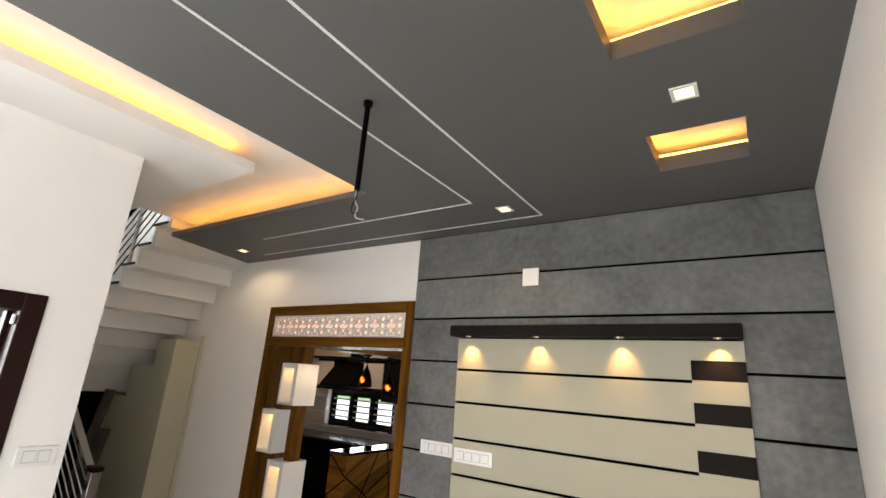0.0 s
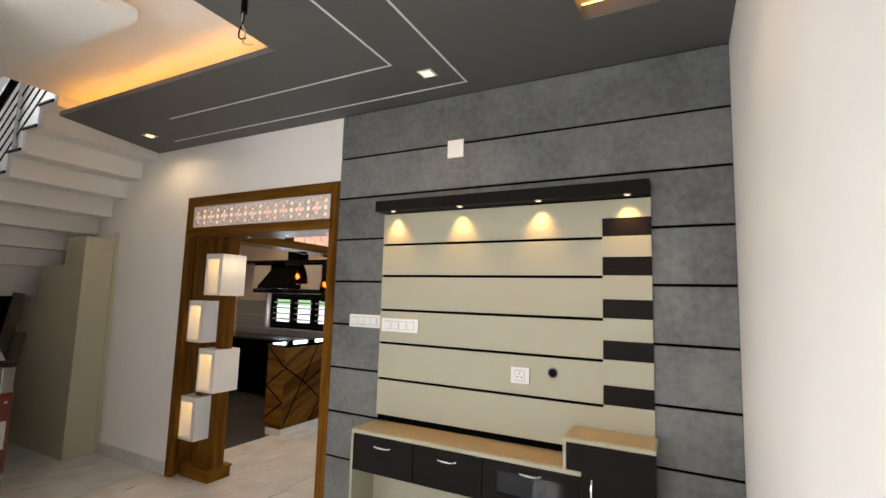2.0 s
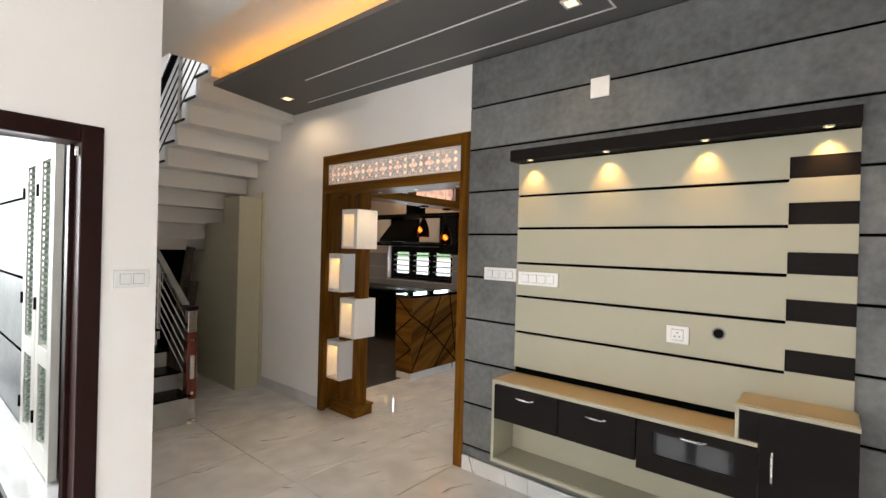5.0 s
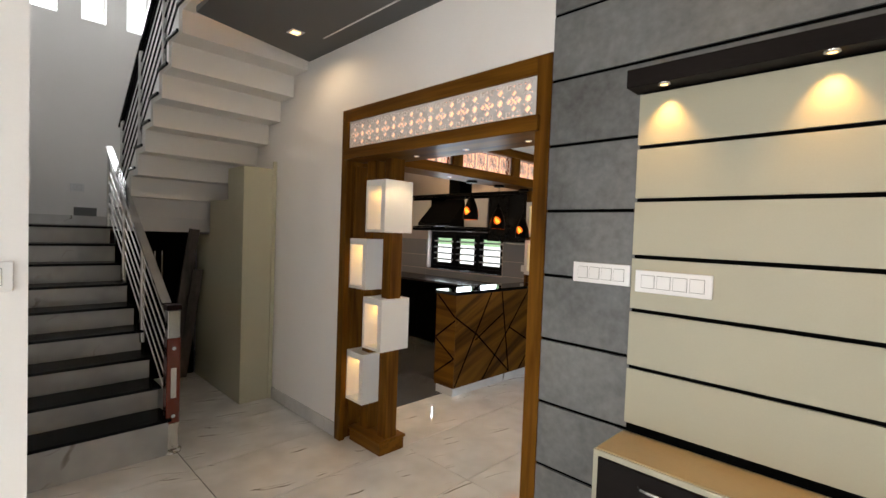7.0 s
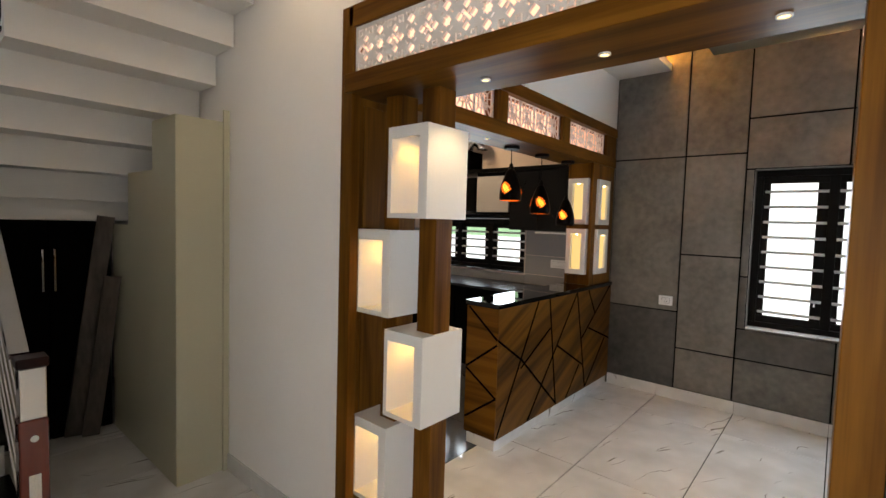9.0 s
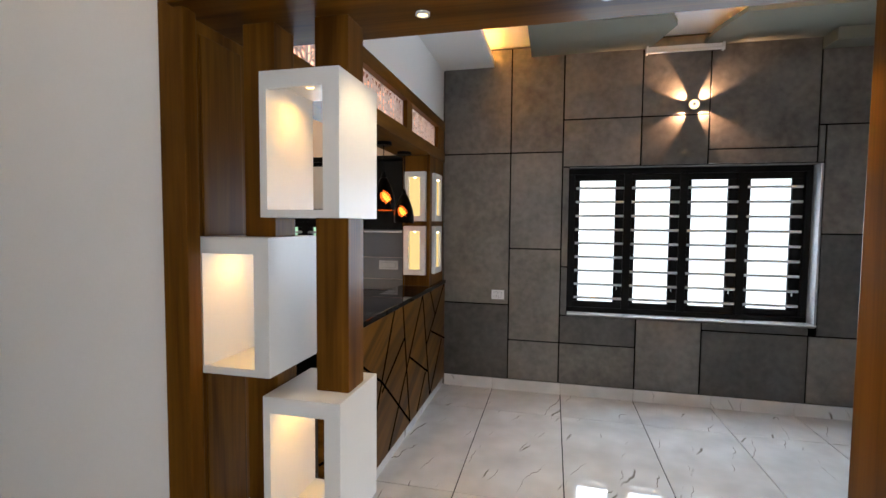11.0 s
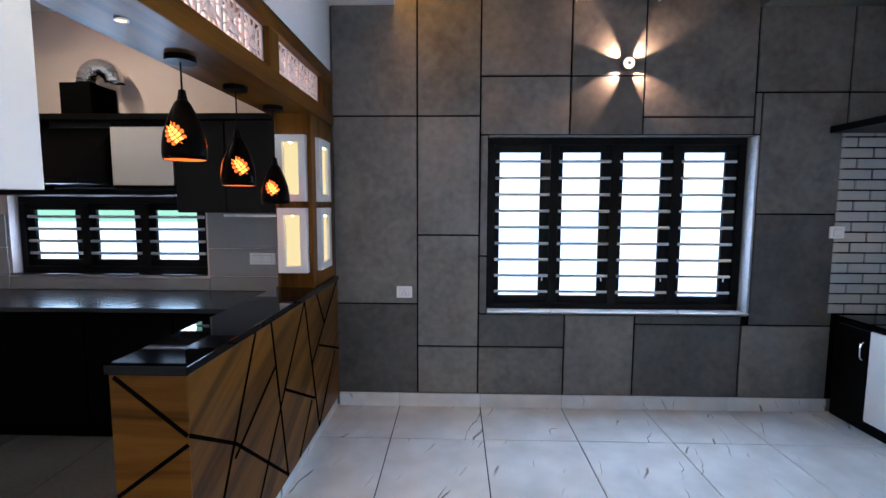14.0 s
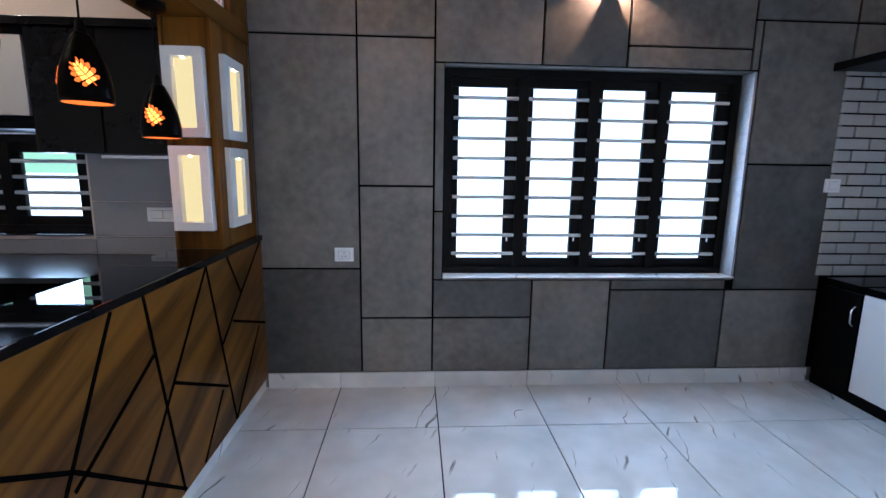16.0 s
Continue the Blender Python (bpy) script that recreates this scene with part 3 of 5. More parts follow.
def ell(cx, cy, size, t, sx, sy):
    """An angled slot whose corner points to the quarter (sx, sy)."""
    h = size / 2
    return [(cx + sx * u, cy + sy * v) for u, v in ((-h, h), (h, h), (h, -h), (h - t, -h), (h - t, h - t), (-h, h - t))]


def key_motif():
    """Crossed bars with four diamonds, a star between two diamonds, and nested meander slots."""
    w, h = 0.172, 0.19
    x, s, m = 0.050, 0.135, h / 2
    holes = [[(x + a * math.cos(radians(g)), m + a * math.sin(radians(g))) for g, a in
              [(45 + 90 * k + d, r) for k in range(4) for d, r in ((-16, 0.027), (16, 0.027), (45, 0.007))]]]
    for dx, dz in ((0, 0.037), (0, -0.037), (0.0315, 0), (-0.0315, 0)):
        holes.append(rect(x + dx, m + dz, 0.0240, 0.0240, 45))
    holes.append(star(s, m, 0.023))
    for sg in (1, -1):
        holes.append(rect(s, m + sg * 0.052, 0.0285, 0.0285, 45))
        for d in (-1, 1):
            holes.append(rect(s + d * 0.0215, m + sg * 0.074, 0.020, 0.0068, 45 * sg * d))
            holes.append(rect(s + d * 0.0215, m + sg * 0.0285, 0.016, 0.0062, -45 * sg * d))
            holes.append(rect(s + d * 0.007, m + sg * 0.0815, 0.0085, 0.0085, 45))
            holes.append(ell(x + d * 0.0305, m + sg * 0.064, 0.030, 0.0065, d, sg))
            holes.append(ell(x + d * 0.0265, m + sg * 0.0585, 0.0145, 0.0055, -d, -sg))
        holes.append(rect(x, m + sg * 0.073, 0.0125, 0.0125, 45))
    return holes, w, h


def fan_motif():
    """Thin bars that radiate from a hub to the edge of a square, leaving narrow triangles between them."""
    w, h = 0.19, 0.19
    hub, holes = (0.088, 0.102), []
    rim = [(0.0, 0.0), (0.07, 0.0), (0.125, 0.0), (0.19, 0.0), (0.19, 0.06), (0.19, 0.125), (0.19, 0.19), (0.13, 0.19), (0.06, 0.19), (0.0, 0.19), (0.0, 0.12), (0.0, 0.055)]
    rim = [(0.0045 + u * 0.953, 0.0045 + v * 0.953) for u, v in rim]
    for i, p in enumerate(rim):
        q = rim[(i + 1) % len(rim)]
        for t0, t1 in ((0.10, 0.50), (0.56, 0.97)):
            ring = []
            for t, e in ((t0, 0), (t1, 0), (t1, 1), (t0, 1)):
                f = 0.5 + (e - 0.5) * (1 - min(0.5, 0.085 / t))
                x, z = p[0] + (q[0] - p[0]) * f, p[1] + (q[1] - p[1]) * f
                ring.append((hub[0] + (x - hub[0]) * t, hub[1] + (z - hub[1]) * t))
            holes.append(ring)
    return holes, w, h


def screen(motif, length, height, thick, margin=0.02):
    """A fretwork panel: motif after motif between plain margins, standing in the plane y = 0 from x = 0."""
    holes, w, h = motif
    n = max(1, round((length - 2 * margin) / w))
    sx, sz = (length - 2 * margin) / (n * w), height / h
    bm = bmesh.new()
    one = flat_holes(holes, w, h)
    me = bpy.data.meshes.new("tile")
    one.to_mesh(me)
    one.free()
    for i in range(n):
        tile = bmesh.new()
        tile.from_mesh(me)
        for v in tile.verts:
            v.co = (margin + (i * w + v.co.x) * sx, 0, v.co.z * sz)
        t2 = bpy.data.meshes.new("tile2")
        tile.to_mesh(t2)
        tile.free()
        bm.from_mesh(t2)
        bpy.data.meshes.remove(t2)
    bpy.data.meshes.remove(me)
    r = bmesh.ops.extrude_face_region(bm, geom=bm.faces[:])
    for v in r["geom"]:
        if isinstance(v, bmesh.types.BMVert):
            v.co.y += thick
    box(0, margin, 0, thick, 0, height, bm=bm)
    box(length - margin, length, 0, thick, 0, height, bm=bm)
    bmesh.ops.recalc_face_normals(bm, faces=bm.faces[:])
    return bm


for nm, b, m in (("jamb", (-3.80, -3.757, 3.04, 3.285, 0, 2.36), WOODZ), ("architrave", (-3.80, -3.728, 2.995, 3.04, 0, 2.36), WOODZ), ("jamb", (-2.175, -2.095, 2.995, 3.285, 0, 2.36), WOODZ), ("head_rail", (-3.757, -2.175, 2.995, 3.285, 2.275, 2.36), WOODX),
                 ("lower_rail", (-3.756, -2.15, 2.975, 3.283, 2.01, 2.085), WOODX)):
    part(nm, box(*b, bev=0.003, o=oo), m, opening)
part("inset_panel", box(-3.757, -3.751, 3.08, 3.24, 0.12, 1.98, 0.003, o=oo), WOODZ, opening)
bm = screen(key_motif(), 1.56, 0.19, 0.012)
bmesh.ops.translate(bm, vec=(-3.737 - oo[0], 3.01 - oo[1], 2.085 - oo[2]), verts=bm.verts[:])
part("fretwork_panel", bm, LACQUER, opening, "white cut fretwork panel")
part("back_panel", box(-3.756, -2.176, 3.20, 3.21, 2.086, 2.274, o=oo), PEACH, opening, "pale backing of the lit fretwork")
part("diffuser", box(-3.74, -2.20, 3.06, 3.066, 2.088, 2.272, o=oo), LATTICEGLOW, opening, "glowing peach acrylic diffuser")


def downlight(at, r=0.021, square=0.0, power=6, degrees=110, label="small round recessed downlight, lit warm white", tint=(1.0, 0.72, 0.4)):
    """A recessed lamp: a trim ring and a lit lens."""
    d = thing("downlight", at, label, "downlight", "recessed downlights")
    if square:
        bm = bmesh.new()
        s, e = square / 2, square / 2 - 0.014
        for b in ((-s, s, -s, -e), (-s, s, e, s), (-s, -e, -e, e), (e, s, -e, e)):
            box(b[0], b[1], b[2], b[3], -0.006, 0, 0.001, bm=bm)
        part("trim_ring", bm, PLASTIC, d)
        part("lens", box(-e, e, -e, e, -0.003, -0.0005), LENS, d, "glowing lens")
    else:
        bm = lathe([(r * 0.7, -0.004), (r * 0.75, -0.006), (r, -0.005), (r, 0.0)], 24)
        part("trim_ring", bm, PLASTIC, d)
        bm = bmesh.new()
        bmesh.ops.create_circle(bm, cap_ends=True, segments=20, radius=r * 0.72, matrix=Matrix.Translation((0, 0, -0.003)))
        part("lens", bm, LENS, d, "glowing lens")
    if power:
        spot("downlight_lamp", (at[0], at[1], at[2] - 0.012), power, degrees, 0.6, tint)
    return d


for x in (-3.18, -2.75, -2.32):
    downlight((x, 3.155, 2.01), r=0.018, power=6)

# unseen fitting, added where the kitchen wall's fill spot starts
downlight((-5.35, 5.0, 2.85), r=0.05, power=0)

# ---- divider with lit display boxes ----
divider = thing("display_divider", (-3.5, 3.17, 0), "teak posts on a plinth carrying open white display boxes", "room divider")
do = divider.location
for a, b in ((0.105, 0.71), (1.062, 1.51), (1.862, 2.01)):
    part("post", box(-3.45, -3.36, 3.117, 3.213, a, b, 0.002, o=do), WOODZ, divider)
for a, b in ((0.105, 0.302), (0.654, 1.108), (1.46, 2.01)):
    part("post", box(-3.655, -3.565, 3.117, 3.213, a, b, 0.002, o=do), WOODZ, divider)
bm = box(-3.713, -3.355, 3.07, 3.28, 0.0, 0.085, 0.003, o=do)
box(-3.713, -3.34, 3.055, 3.284, 0.085, 0.105, 0.004, bm=bm, o=do)
part("plinth", bm, WOODX, divider)


def open_box(name, x0, x1, y0, y1, z0, z1, label, group):
    """A white box whose front shows a framed opening with a warm lit inside."""
    b = thing(name, ((x0 + x1) / 2, (y0 + y1) / 2, z0), label, "display box", group)
    q = b.location
    t = 0.012
    for nm, c in (("side_panel", (x0, x0 + t, y0 + t, y1, z0, z1)), ("side_panel", (x1 - t, x1, y0 + t, y1, z0, z1)), ("bottom_panel", (x0 + t, x1 - t, y0 + t, y1, z0, z0 + t)), ("top_panel", (x0 + t, x1 - t, y0 + t, y1, z1 - t, z1))):
        part(nm, box(*c, o=q), LACQUER, b)
    m, e = 0.019, 0.042
    bm = bmesh.new()
    for c in ((x0, x1, y0, y0 + t, z0, z0 + m), (x0, x1, y0, y0 + t, z1 - e, z1), (x0, x0 + m, y0, y0 + t, z0 + m, z1 - e), (x1 - e, x1, y0, y0 + t, z0 + m, z1 - e)):
        box(*c, bm=bm, o=q)
    part("front_frame", bm, LACQUER, b)
    part("lamp", rod((x0 + 0.08 - q[0], y0 + 0.1 - q[1], z1 - 0.016 - q[2]), (x0 + 0.08 - q[0], y0 + 0.1 - q[1], z1 - 0.013 - q[2]), 0.011, 16), LENS, b, "glowing lamp lens")
    spot("box_lamp", (x0 + 0.08, y0 + 0.11, z1 - 0.022), 1.5, 160, 0.8, (1.0, 0.52, 0.11), radius=0.02)
    return b


BOXL = "open white display box on a teak post, lit warm inside"
for x0, z0 in ((-3.56, 1.51), (-3.75, 1.108), (-3.56, 0.71), (-3.75, 0.302)):
    open_box("display_box", x0, x0 + 0.21, 3.046, 3.284, z0, z0 + 0.352, BOXL, "divider boxes")

# ---- counter between dining room and kitchen ----
counter = thing("bar_counter", (-3.95, 5.2, 0), "figured teak counter front with slanting black inlay lines", "counter")
co = counter.location
part("body", box(-4.075, -3.822, 4.280, YW - 0.01, 0.08, 0.948, o=co), WOODD, counter)
part("end_panel", box(-4.075, -3.8225, 4.272, 4.2795, 0.08, 0.948, o=co), WOODE, counter)
part("plinth", box(-4.06, -3.835, 4.285, YW - 0.013, 0, 0.08, o=co), MARBLE, counter, "veined white tile plinth")
LINES = [((4.79, 0.945), (4.29, 0.09)), ((4.96, 0.945), (5.12, 0.09)), ((4.99, 0.72), (4.57, 0.50)), ((5.44, 0.945), (4.69, 0.09)), ((5.44, 0.945), (5.67, 0.09)), ((5.11, 0.56), (5.59, 0.31)),
         ((5.53, 0.32), (5.30, 0.09)), ((5.67, 0.945), (5.82, 0.73)), ((6.15, 0.945), (5.56, 0.54)), ((5.70, 0.61), (6.18, 0.44)), ((6.07, 0.46), (5.67, 0.09)),
         ((4.275, 0.745), (4.58, 0.555)), ((4.58, 0.555), (5.13, 0.09))]
for (y0, z0), (y1, z1) in LINES:
    part("inlay", beam((-3.8215 - co[0], y0 - co[1], z0), (-3.8215 - co[0], y1 - co[1], z1), 0.014, 0.005, up=(1, 0, 0)), GROOVE, counter)
for (x0, z0), (x1, z1) in (((-4.06, 0.94), (-3.825, 0.745)), ((-3.825, 0.715), (-4.07, 0.53)), ((-4.07, 0.52), (-3.825, 0.36)), ((-3.825, 0.36), (-4.07, 0.18))):
    part("inlay", beam((x0 - co[0], 4.2715 - co[1], z0), (x1 - co[0], 4.2715 - co[1], z1), 0.014, 0.005, up=(0, 1, 0)), GROOVE, counter)
tagged(mesh("bar_worktop", box(-4.085, -3.812, 4.262, YW - 0.01, 0.949, 0.981, 0.003), GRANITE), "polished black granite bar top", "worktop")

# column with four lit niches
column = thing("niche_column", (-3.95, 5.93, 0.982), "teak column on the bar top with white-framed lit niches", "column")
ko = column.location
bm = bmesh.new()
part("core", box(-4.055, -3.845, 5.70, YW - 0.01, 0.982, 2.05, o=ko), WOODZ, column)
for z0, z1 in ((1.075, 1.475), (1.515, 1.915)):
    for side in (0, 1):
        bm, lin = bmesh.new(), None
        if side == 0:
            a, b, f, s = -4.05, -3.868, 5.655, 0.042
            fr = [(a, b, f, f + 0.046, z0, z0 + s), (a, b, f, f + 0.046, z1 - s, z1), (a, a + s, f, f + 0.046, z0 + s, z1 - s), (b - s, b, f, f + 0.046, z0 + s, z1 - s)]
            lin, lamp = (a + s, b - s, f + 0.040, f + 0.046, z0 + s, z1 - s), ((a + b) / 2, f + 0.02, z1 - s - 0.004)
        else:
            a, b, f, s = 5.79, 6.04, -3.818, 0.058
            fr = [(f - 0.046, f, a, b, z0, z0 + s - 0.01), (f - 0.046, f, a, b, z1 - s + 0.01, z1), (f - 0.046, f, a, a + s, z0 + s - 0.01, z1 - s + 0.01), (f - 0.046, f, b - s, b, z0 + s - 0.01, z1 - s + 0.01)]
            lin, lamp = (f - 0.024, f - 0.019, a + s, b - s, z0 + s - 0.01, z1 - s + 0.01), (f - 0.006, (a + b) / 2, z1 - s + 0.006)
        for c in fr:
            box(*c, bev=0.002, bm=bm, o=ko)
        n = part("niche_frame", bm, LACQUER, column, "white niche frame")
        # plain lining made emissive to stand for the lamp's wash
        part("lining", box(*lin, o=ko), NICHEGLOW, n, "niche lining that glows in place of lamp light")
        part("lamp", box(lamp[0] - 0.006, lamp[0] + 0.006, lamp[1] - 0.006, lamp[1] + 0.006, lamp[2] - 0.004, lamp[2], o=ko), LEDBOX, n, "glowing lamp")
for c in ((-4.065, -4.05), (-3.86, -3.835)):
    part("corner_post", box(c[0], c[1], 5.685, 5.70, 0.982, 2.05, 0.002, o=ko), WOODZ, column)

# beam with lit fretwork above the counter
fret = thing("fretwork_beam", (-3.95, 4.7, 2.05), "teak beam with three lit white fretwork panels over the bar", "beam")
fo = fret.location
part("lower_rail", box(-4.12, -3.83, 3.29, YW - 0.01, 2.05, 2.14, 0.003, o=fo), WOODY, fret)
part("upper_rail", box(-4.12, -3.83, 3.29, YW - 0.01, 2.33, 2.41, 0.003, o=fo), WOODY, fret)
for a, b in ((3.29, 3.45), (4.20, 4.32), (5.09, 5.21), (5.96, YW - 0.01)):
    part("post", box(-4.10, -3.84, a, b, 2.14, 2.33, 0.002, o=fo), WOODZ, fret)
for a, b in ((3.45, 4.20), (4.32, 5.09), (5.21, 5.96)):
    bm = screen(fan_motif(), b - a, 0.185, 0.010, 0.015)
    bmesh.ops.rotate(bm, cent=(0, 0, 0), matrix=Matrix.Rotation(radians(90), 3, "Z"), verts=bm.verts[:])
    bmesh.ops.translate(bm, vec=(-3.87 - fo[0], a - fo[1], 2.1425 - fo[2]), verts=bm.verts[:])
    p = part("fretwork_panel", bm, LACQUER, fret, "white cut fretwork panel")
    part("backing", box(-4.05, -4.04, a, b, 2.141, 2.329, o=fo), PEACH, p)
    part("diffuser", box(-3.94, -3.934, a + 0.005, b - 0.005, 2.143, 2.327, o=fo), LATTICEGLOW, p, "glowing peach acrylic diffuser")
for y in (3.70, 4.28):
    downlight((-3.97, y, 2.05), power=8, degrees=150)
for x, y in ((-5.4, 4.6), (-5.4, 5.4)):
    downlight((x, y, 2.85), r=0.04, power=21, degrees=172)


# ---- pendant lamps ----
def pendant(at, zb, turn):
    """A black bell shade on a cord; emissive leaf faces on it stand in for cut-outs."""
    p = thing("pendant_lamp", at, "black bell pendant lamp with orange leaf face glowing in place of a cut-out cut-outs", "pendant lamp", "pendants over the bar")
    zt = zb - at[2]
    part("canopy", rod((0, 0, -0.022), (0, 0, 0), 0.055, 28), BLACK, p)
    part("cord", rod((0, 0, zt + 0.25), (0, 0, -0.02), 0.0035, 8), BLACK, p)
    part("socket_cap", rod((0, 0, zt + 0.215), (0, 0, zt + 0.262), 0.02, 16, r2=0.012), BLACK, p)
    prof = [(0.018, 0.225), (0.028, 0.213), (0.043, 0.18), (0.058, 0.14), (0.070, 0.10), (0.077, 0.055), (0.078, 0.02), (0.075, 0.0)]
    outer = lathe([(r, zt + z) for r, z in prof], 40)
    bmesh.ops.solidify(outer, geom=outer.faces[:], thickness=-0.002)
    part("shade", outer, BLACK, p, "black metal bell shade")
    part("inner_lining", lathe([(r - 0.004, zt + z + 0.001) for r, z in prof], 40), BULBGLOW, p, "glowing orange lining")
    bm = bmesh.new()
    bmesh.ops.create_uvsphere(bm, u_segments=16, v_segments=10, radius=0.022, matrix=Matrix.Translation((0, 0, zt + 0.10)))
    part("bulb", bm, BULB, p, "glowing filament bulb")

    def radius(z):
        for (r0, z0), (r1, z1) in zip(prof, prof[1:]):
            if z1 <= z <= z0:
                return r1 + (r0 - r1) * (z - z1) / (z0 - z1)
        return 0.078

    for k in range(3):
        g0 = turn + k * math.pi / 1.5
        tilt, cz = (-38, 30, -20)[k], (0.060, 0.040, 0.052)[k]
        cool, hot = bmesh.new(), bmesh.new()

        def cell(bm, pts):
            """One emissive cell between the veins, laid on the unpierced shade."""
            vs = []
            for u, v in ((0.88 * i, 0.88 * j) for i, j in pts):
                uu = u * math.cos(radians(tilt)) + v * math.sin(radians(tilt))
                vv = cz + v * math.cos(radians(tilt)) - u * math.sin(radians(tilt))
                r = radius(vv) + 0.0024
                ang = g0 + uu / 0.075
                vs.append(bm.verts.new((r * math.cos(ang), r * math.sin(ang), zt + vv)))
            bm.faces.new(vs)

        for sg in (-1, 1):
            for i in range(5):
                base, reach, lift = 0.004 + 0.0155 * i, (0.034, 0.042, 0.038, 0.029, 0.017)[i], (0.004, 0.014, 0.022, 0.026, 0.026)[i]
                root, mid = (sg * 0.0014, base), reach * 0.52
                lo = (sg * mid, base + lift * 0.42 - 0.0035)
                cell(hot, [root, lo, (sg * mid, base + lift * 0.55 + 0.0098), (sg * 0.0014, base + 0.0135)])
                cell(cool, [(sg * (mid + 0.0022), base + lift * 0.46 - 0.003), (sg * reach * 0.82, base + lift * 0.72 - 0.007), (sg * reach, base + lift - 0.001), (sg * reach * 0.94, base + lift + 0.005), (sg * reach * 0.76, base + lift * 0.9 + 0.0095), (sg * (mid + 0.0022), base + lift * 0.6 + 0.0095)])
        cell(cool, [(-0.0012, -0.012), (0.0012, -0.012), (0.0012, 0.002), (-0.0012, 0.002)])
        part("leaf_glow", cool, BULBGLOW, p, "orange leaf face glowing in place of a cut-out")
        part("leaf_glow", hot, BULBHOT if k == 0 else BULBGLOW, p, "leaf heart face glowing in place of the bulb behind")
    return p


for y, zb, tn in ((4.63, 1.665, -1.2), (5.07, 1.585, -0.73), (5.52, 1.50, -1.165)):
    pendant((-4.0, y, 2.05), zb, tn)

# ---- television panel and unit ----
tvp = thing("wall_panel", (-0.87, 2.98, 0.77), "cream laminate wall panel with black grooves and stepped dark blocks", "wall panel")
to = tvp.location
part("backing", box(-1.675, -0.06, 2.984, 2.997, 0.76, 2.09, o=to), GROOVE, tvp)
GZ = [0.79, 1.02, 1.245, 1.455, 1.675, 1.88, 2.09]
for i, (a, b) in enumerate(zip(GZ, GZ[1:])):
    g = 0.008
    if i:
        bm = box(-1.68, -0.292, 2.974, 2.986, a + g, b - g, o=to)
        box(-0.292, -0.055, 2.974, 2.986, a + 0.105, b + (g if i < 5 else -g), bm=bm, o=to)
        part("block", box(-0.288, -0.055, 2.976, 2.986, a + g, a + 0.103, 0.001, o=to), ESPRESSO, tvp, "dark espresso block")
    else:
        bm = box(-1.68, -0.292, 2.974, 2.986, a + g, b - g, o=to)
        box(-0.292, -0.055, 2.974, 2.986, a + g, b + g, bm=bm, o=to)
    part("plank", bm, CREAM, tvp)
hood = thing("light_shelf", (-0.88, 2.94, 2.09), "dark espresso shelf with four small spotlights beneath", "shelf")
ho = hood.location
part("board", box(-1.70, -0.055, 2.89, 2.997, 2.092, 2.16, 0.003, o=ho), ESPRESSO, hood)
for x in (-1.57, -1.10, -0.62, -0.16):
    sp = part("spotlight", lathe([(0.012, -0.003), (0.014, -0.006), (0.021, -0.005), (0.022, 0.0)], 24), CHROME, hood, "tiny chrome spotlight")
    sp.location = Vector((x, 2.915, 2.092)) - ho
    part("lens", rod((0, 0, -0.004), (0, 0, -0.001), 0.0135, 18), LENS, sp, "glowing lens")
    spot("shelf_spot", (x, 2.925, 2.082), 6.5, 84, 0.9, (1.0, 0.56, 0.17), aim=(x, 2.985, 1.78))
unit = thing("television_unit", (-0.87, 2.87, 0.27), "wall-hung cream and espresso television unit with drawers and an open shelf", "tv unit")
uo = unit.location
bm = bmesh.new()
for c in ((-1.69, -0.36, 2.743, 2.99, 0.735, 0.755), (-1.69, -0.04, 2.743, 2.99, 0.265, 0.285), (-1.69, -1.672, 2.743, 2.99, 0.285, 0.735), (-0.445, -0.43, 2.743, 2.973, 0.755, 0.885), (-0.445, -0.04, 2.743, 2.973, 0.882, 0.90), (-0.36, -0.345, 2.76, 2.97, 0.285, 0.735)):
    box(*c, bev=0.001, bm=bm, o=uo)
part("carcass", bm, CREAM, unit)
part("top_inlay", box(-1.682, -0.446, 2.752, 2.984, 0.7555, 0.7595, o=uo), TAN, unit, "beige laminate top")
part("top_inlay", box(-0.437, -0.048, 2.752, 2.970, 0.9005, 0.9045, o=uo), TAN, unit, "beige laminate top")
part("shelf_back", box(-1.672, -0.36, 2.965, 2.973, 0.285, 0.735, o=uo), CREAM, unit)
part("shelf_inlay", box(-1.67, -0.362, 2.752, 2.96, 0.2855, 0.289, o=uo), CREAM, unit)


def bow_handle(a, b, out, parent, o):
    """A flat chrome bow handle from a to b that stands out by the vector out."""
    a, b, n = Vector(a) - Vector(o), Vector(b) - Vector(o), Vector(out)
    bm = bmesh.new()
    pts = [a, a.lerp(b, 0.12) + n * 0.7, a.lerp(b, 0.3) + n, a.lerp(b, 0.7) + n, a.lerp(b, 0.88) + n * 0.7, b]
    for p, q in zip(pts, pts[1:]):
        rod(p, q, 0.006, 10, bm)
    return part("handle", bm, CHROME, parent, "chrome bow handle")


for x0, x1 in ((-1.669, -1.262), (-1.256, -0.853)):
    d = part("drawer", box(x0, x1, 2.735, 2.755, 0.53, 0.732, 0.002, o=uo), ESPRESSO, unit, "espresso drawer front")
    c = (x0 + x1) / 2
    bow_handle((c - 0.055, 2.735, 0.685), (c + 0.055, 2.735, 0.685), (0, -0.02, 0), d, uo)
part("drawer_box", box(-1.665, -0.37, 2.757, 2.96, 0.535, 0.73, o=uo), ESPRESSO, unit)
bm = bmesh.new()
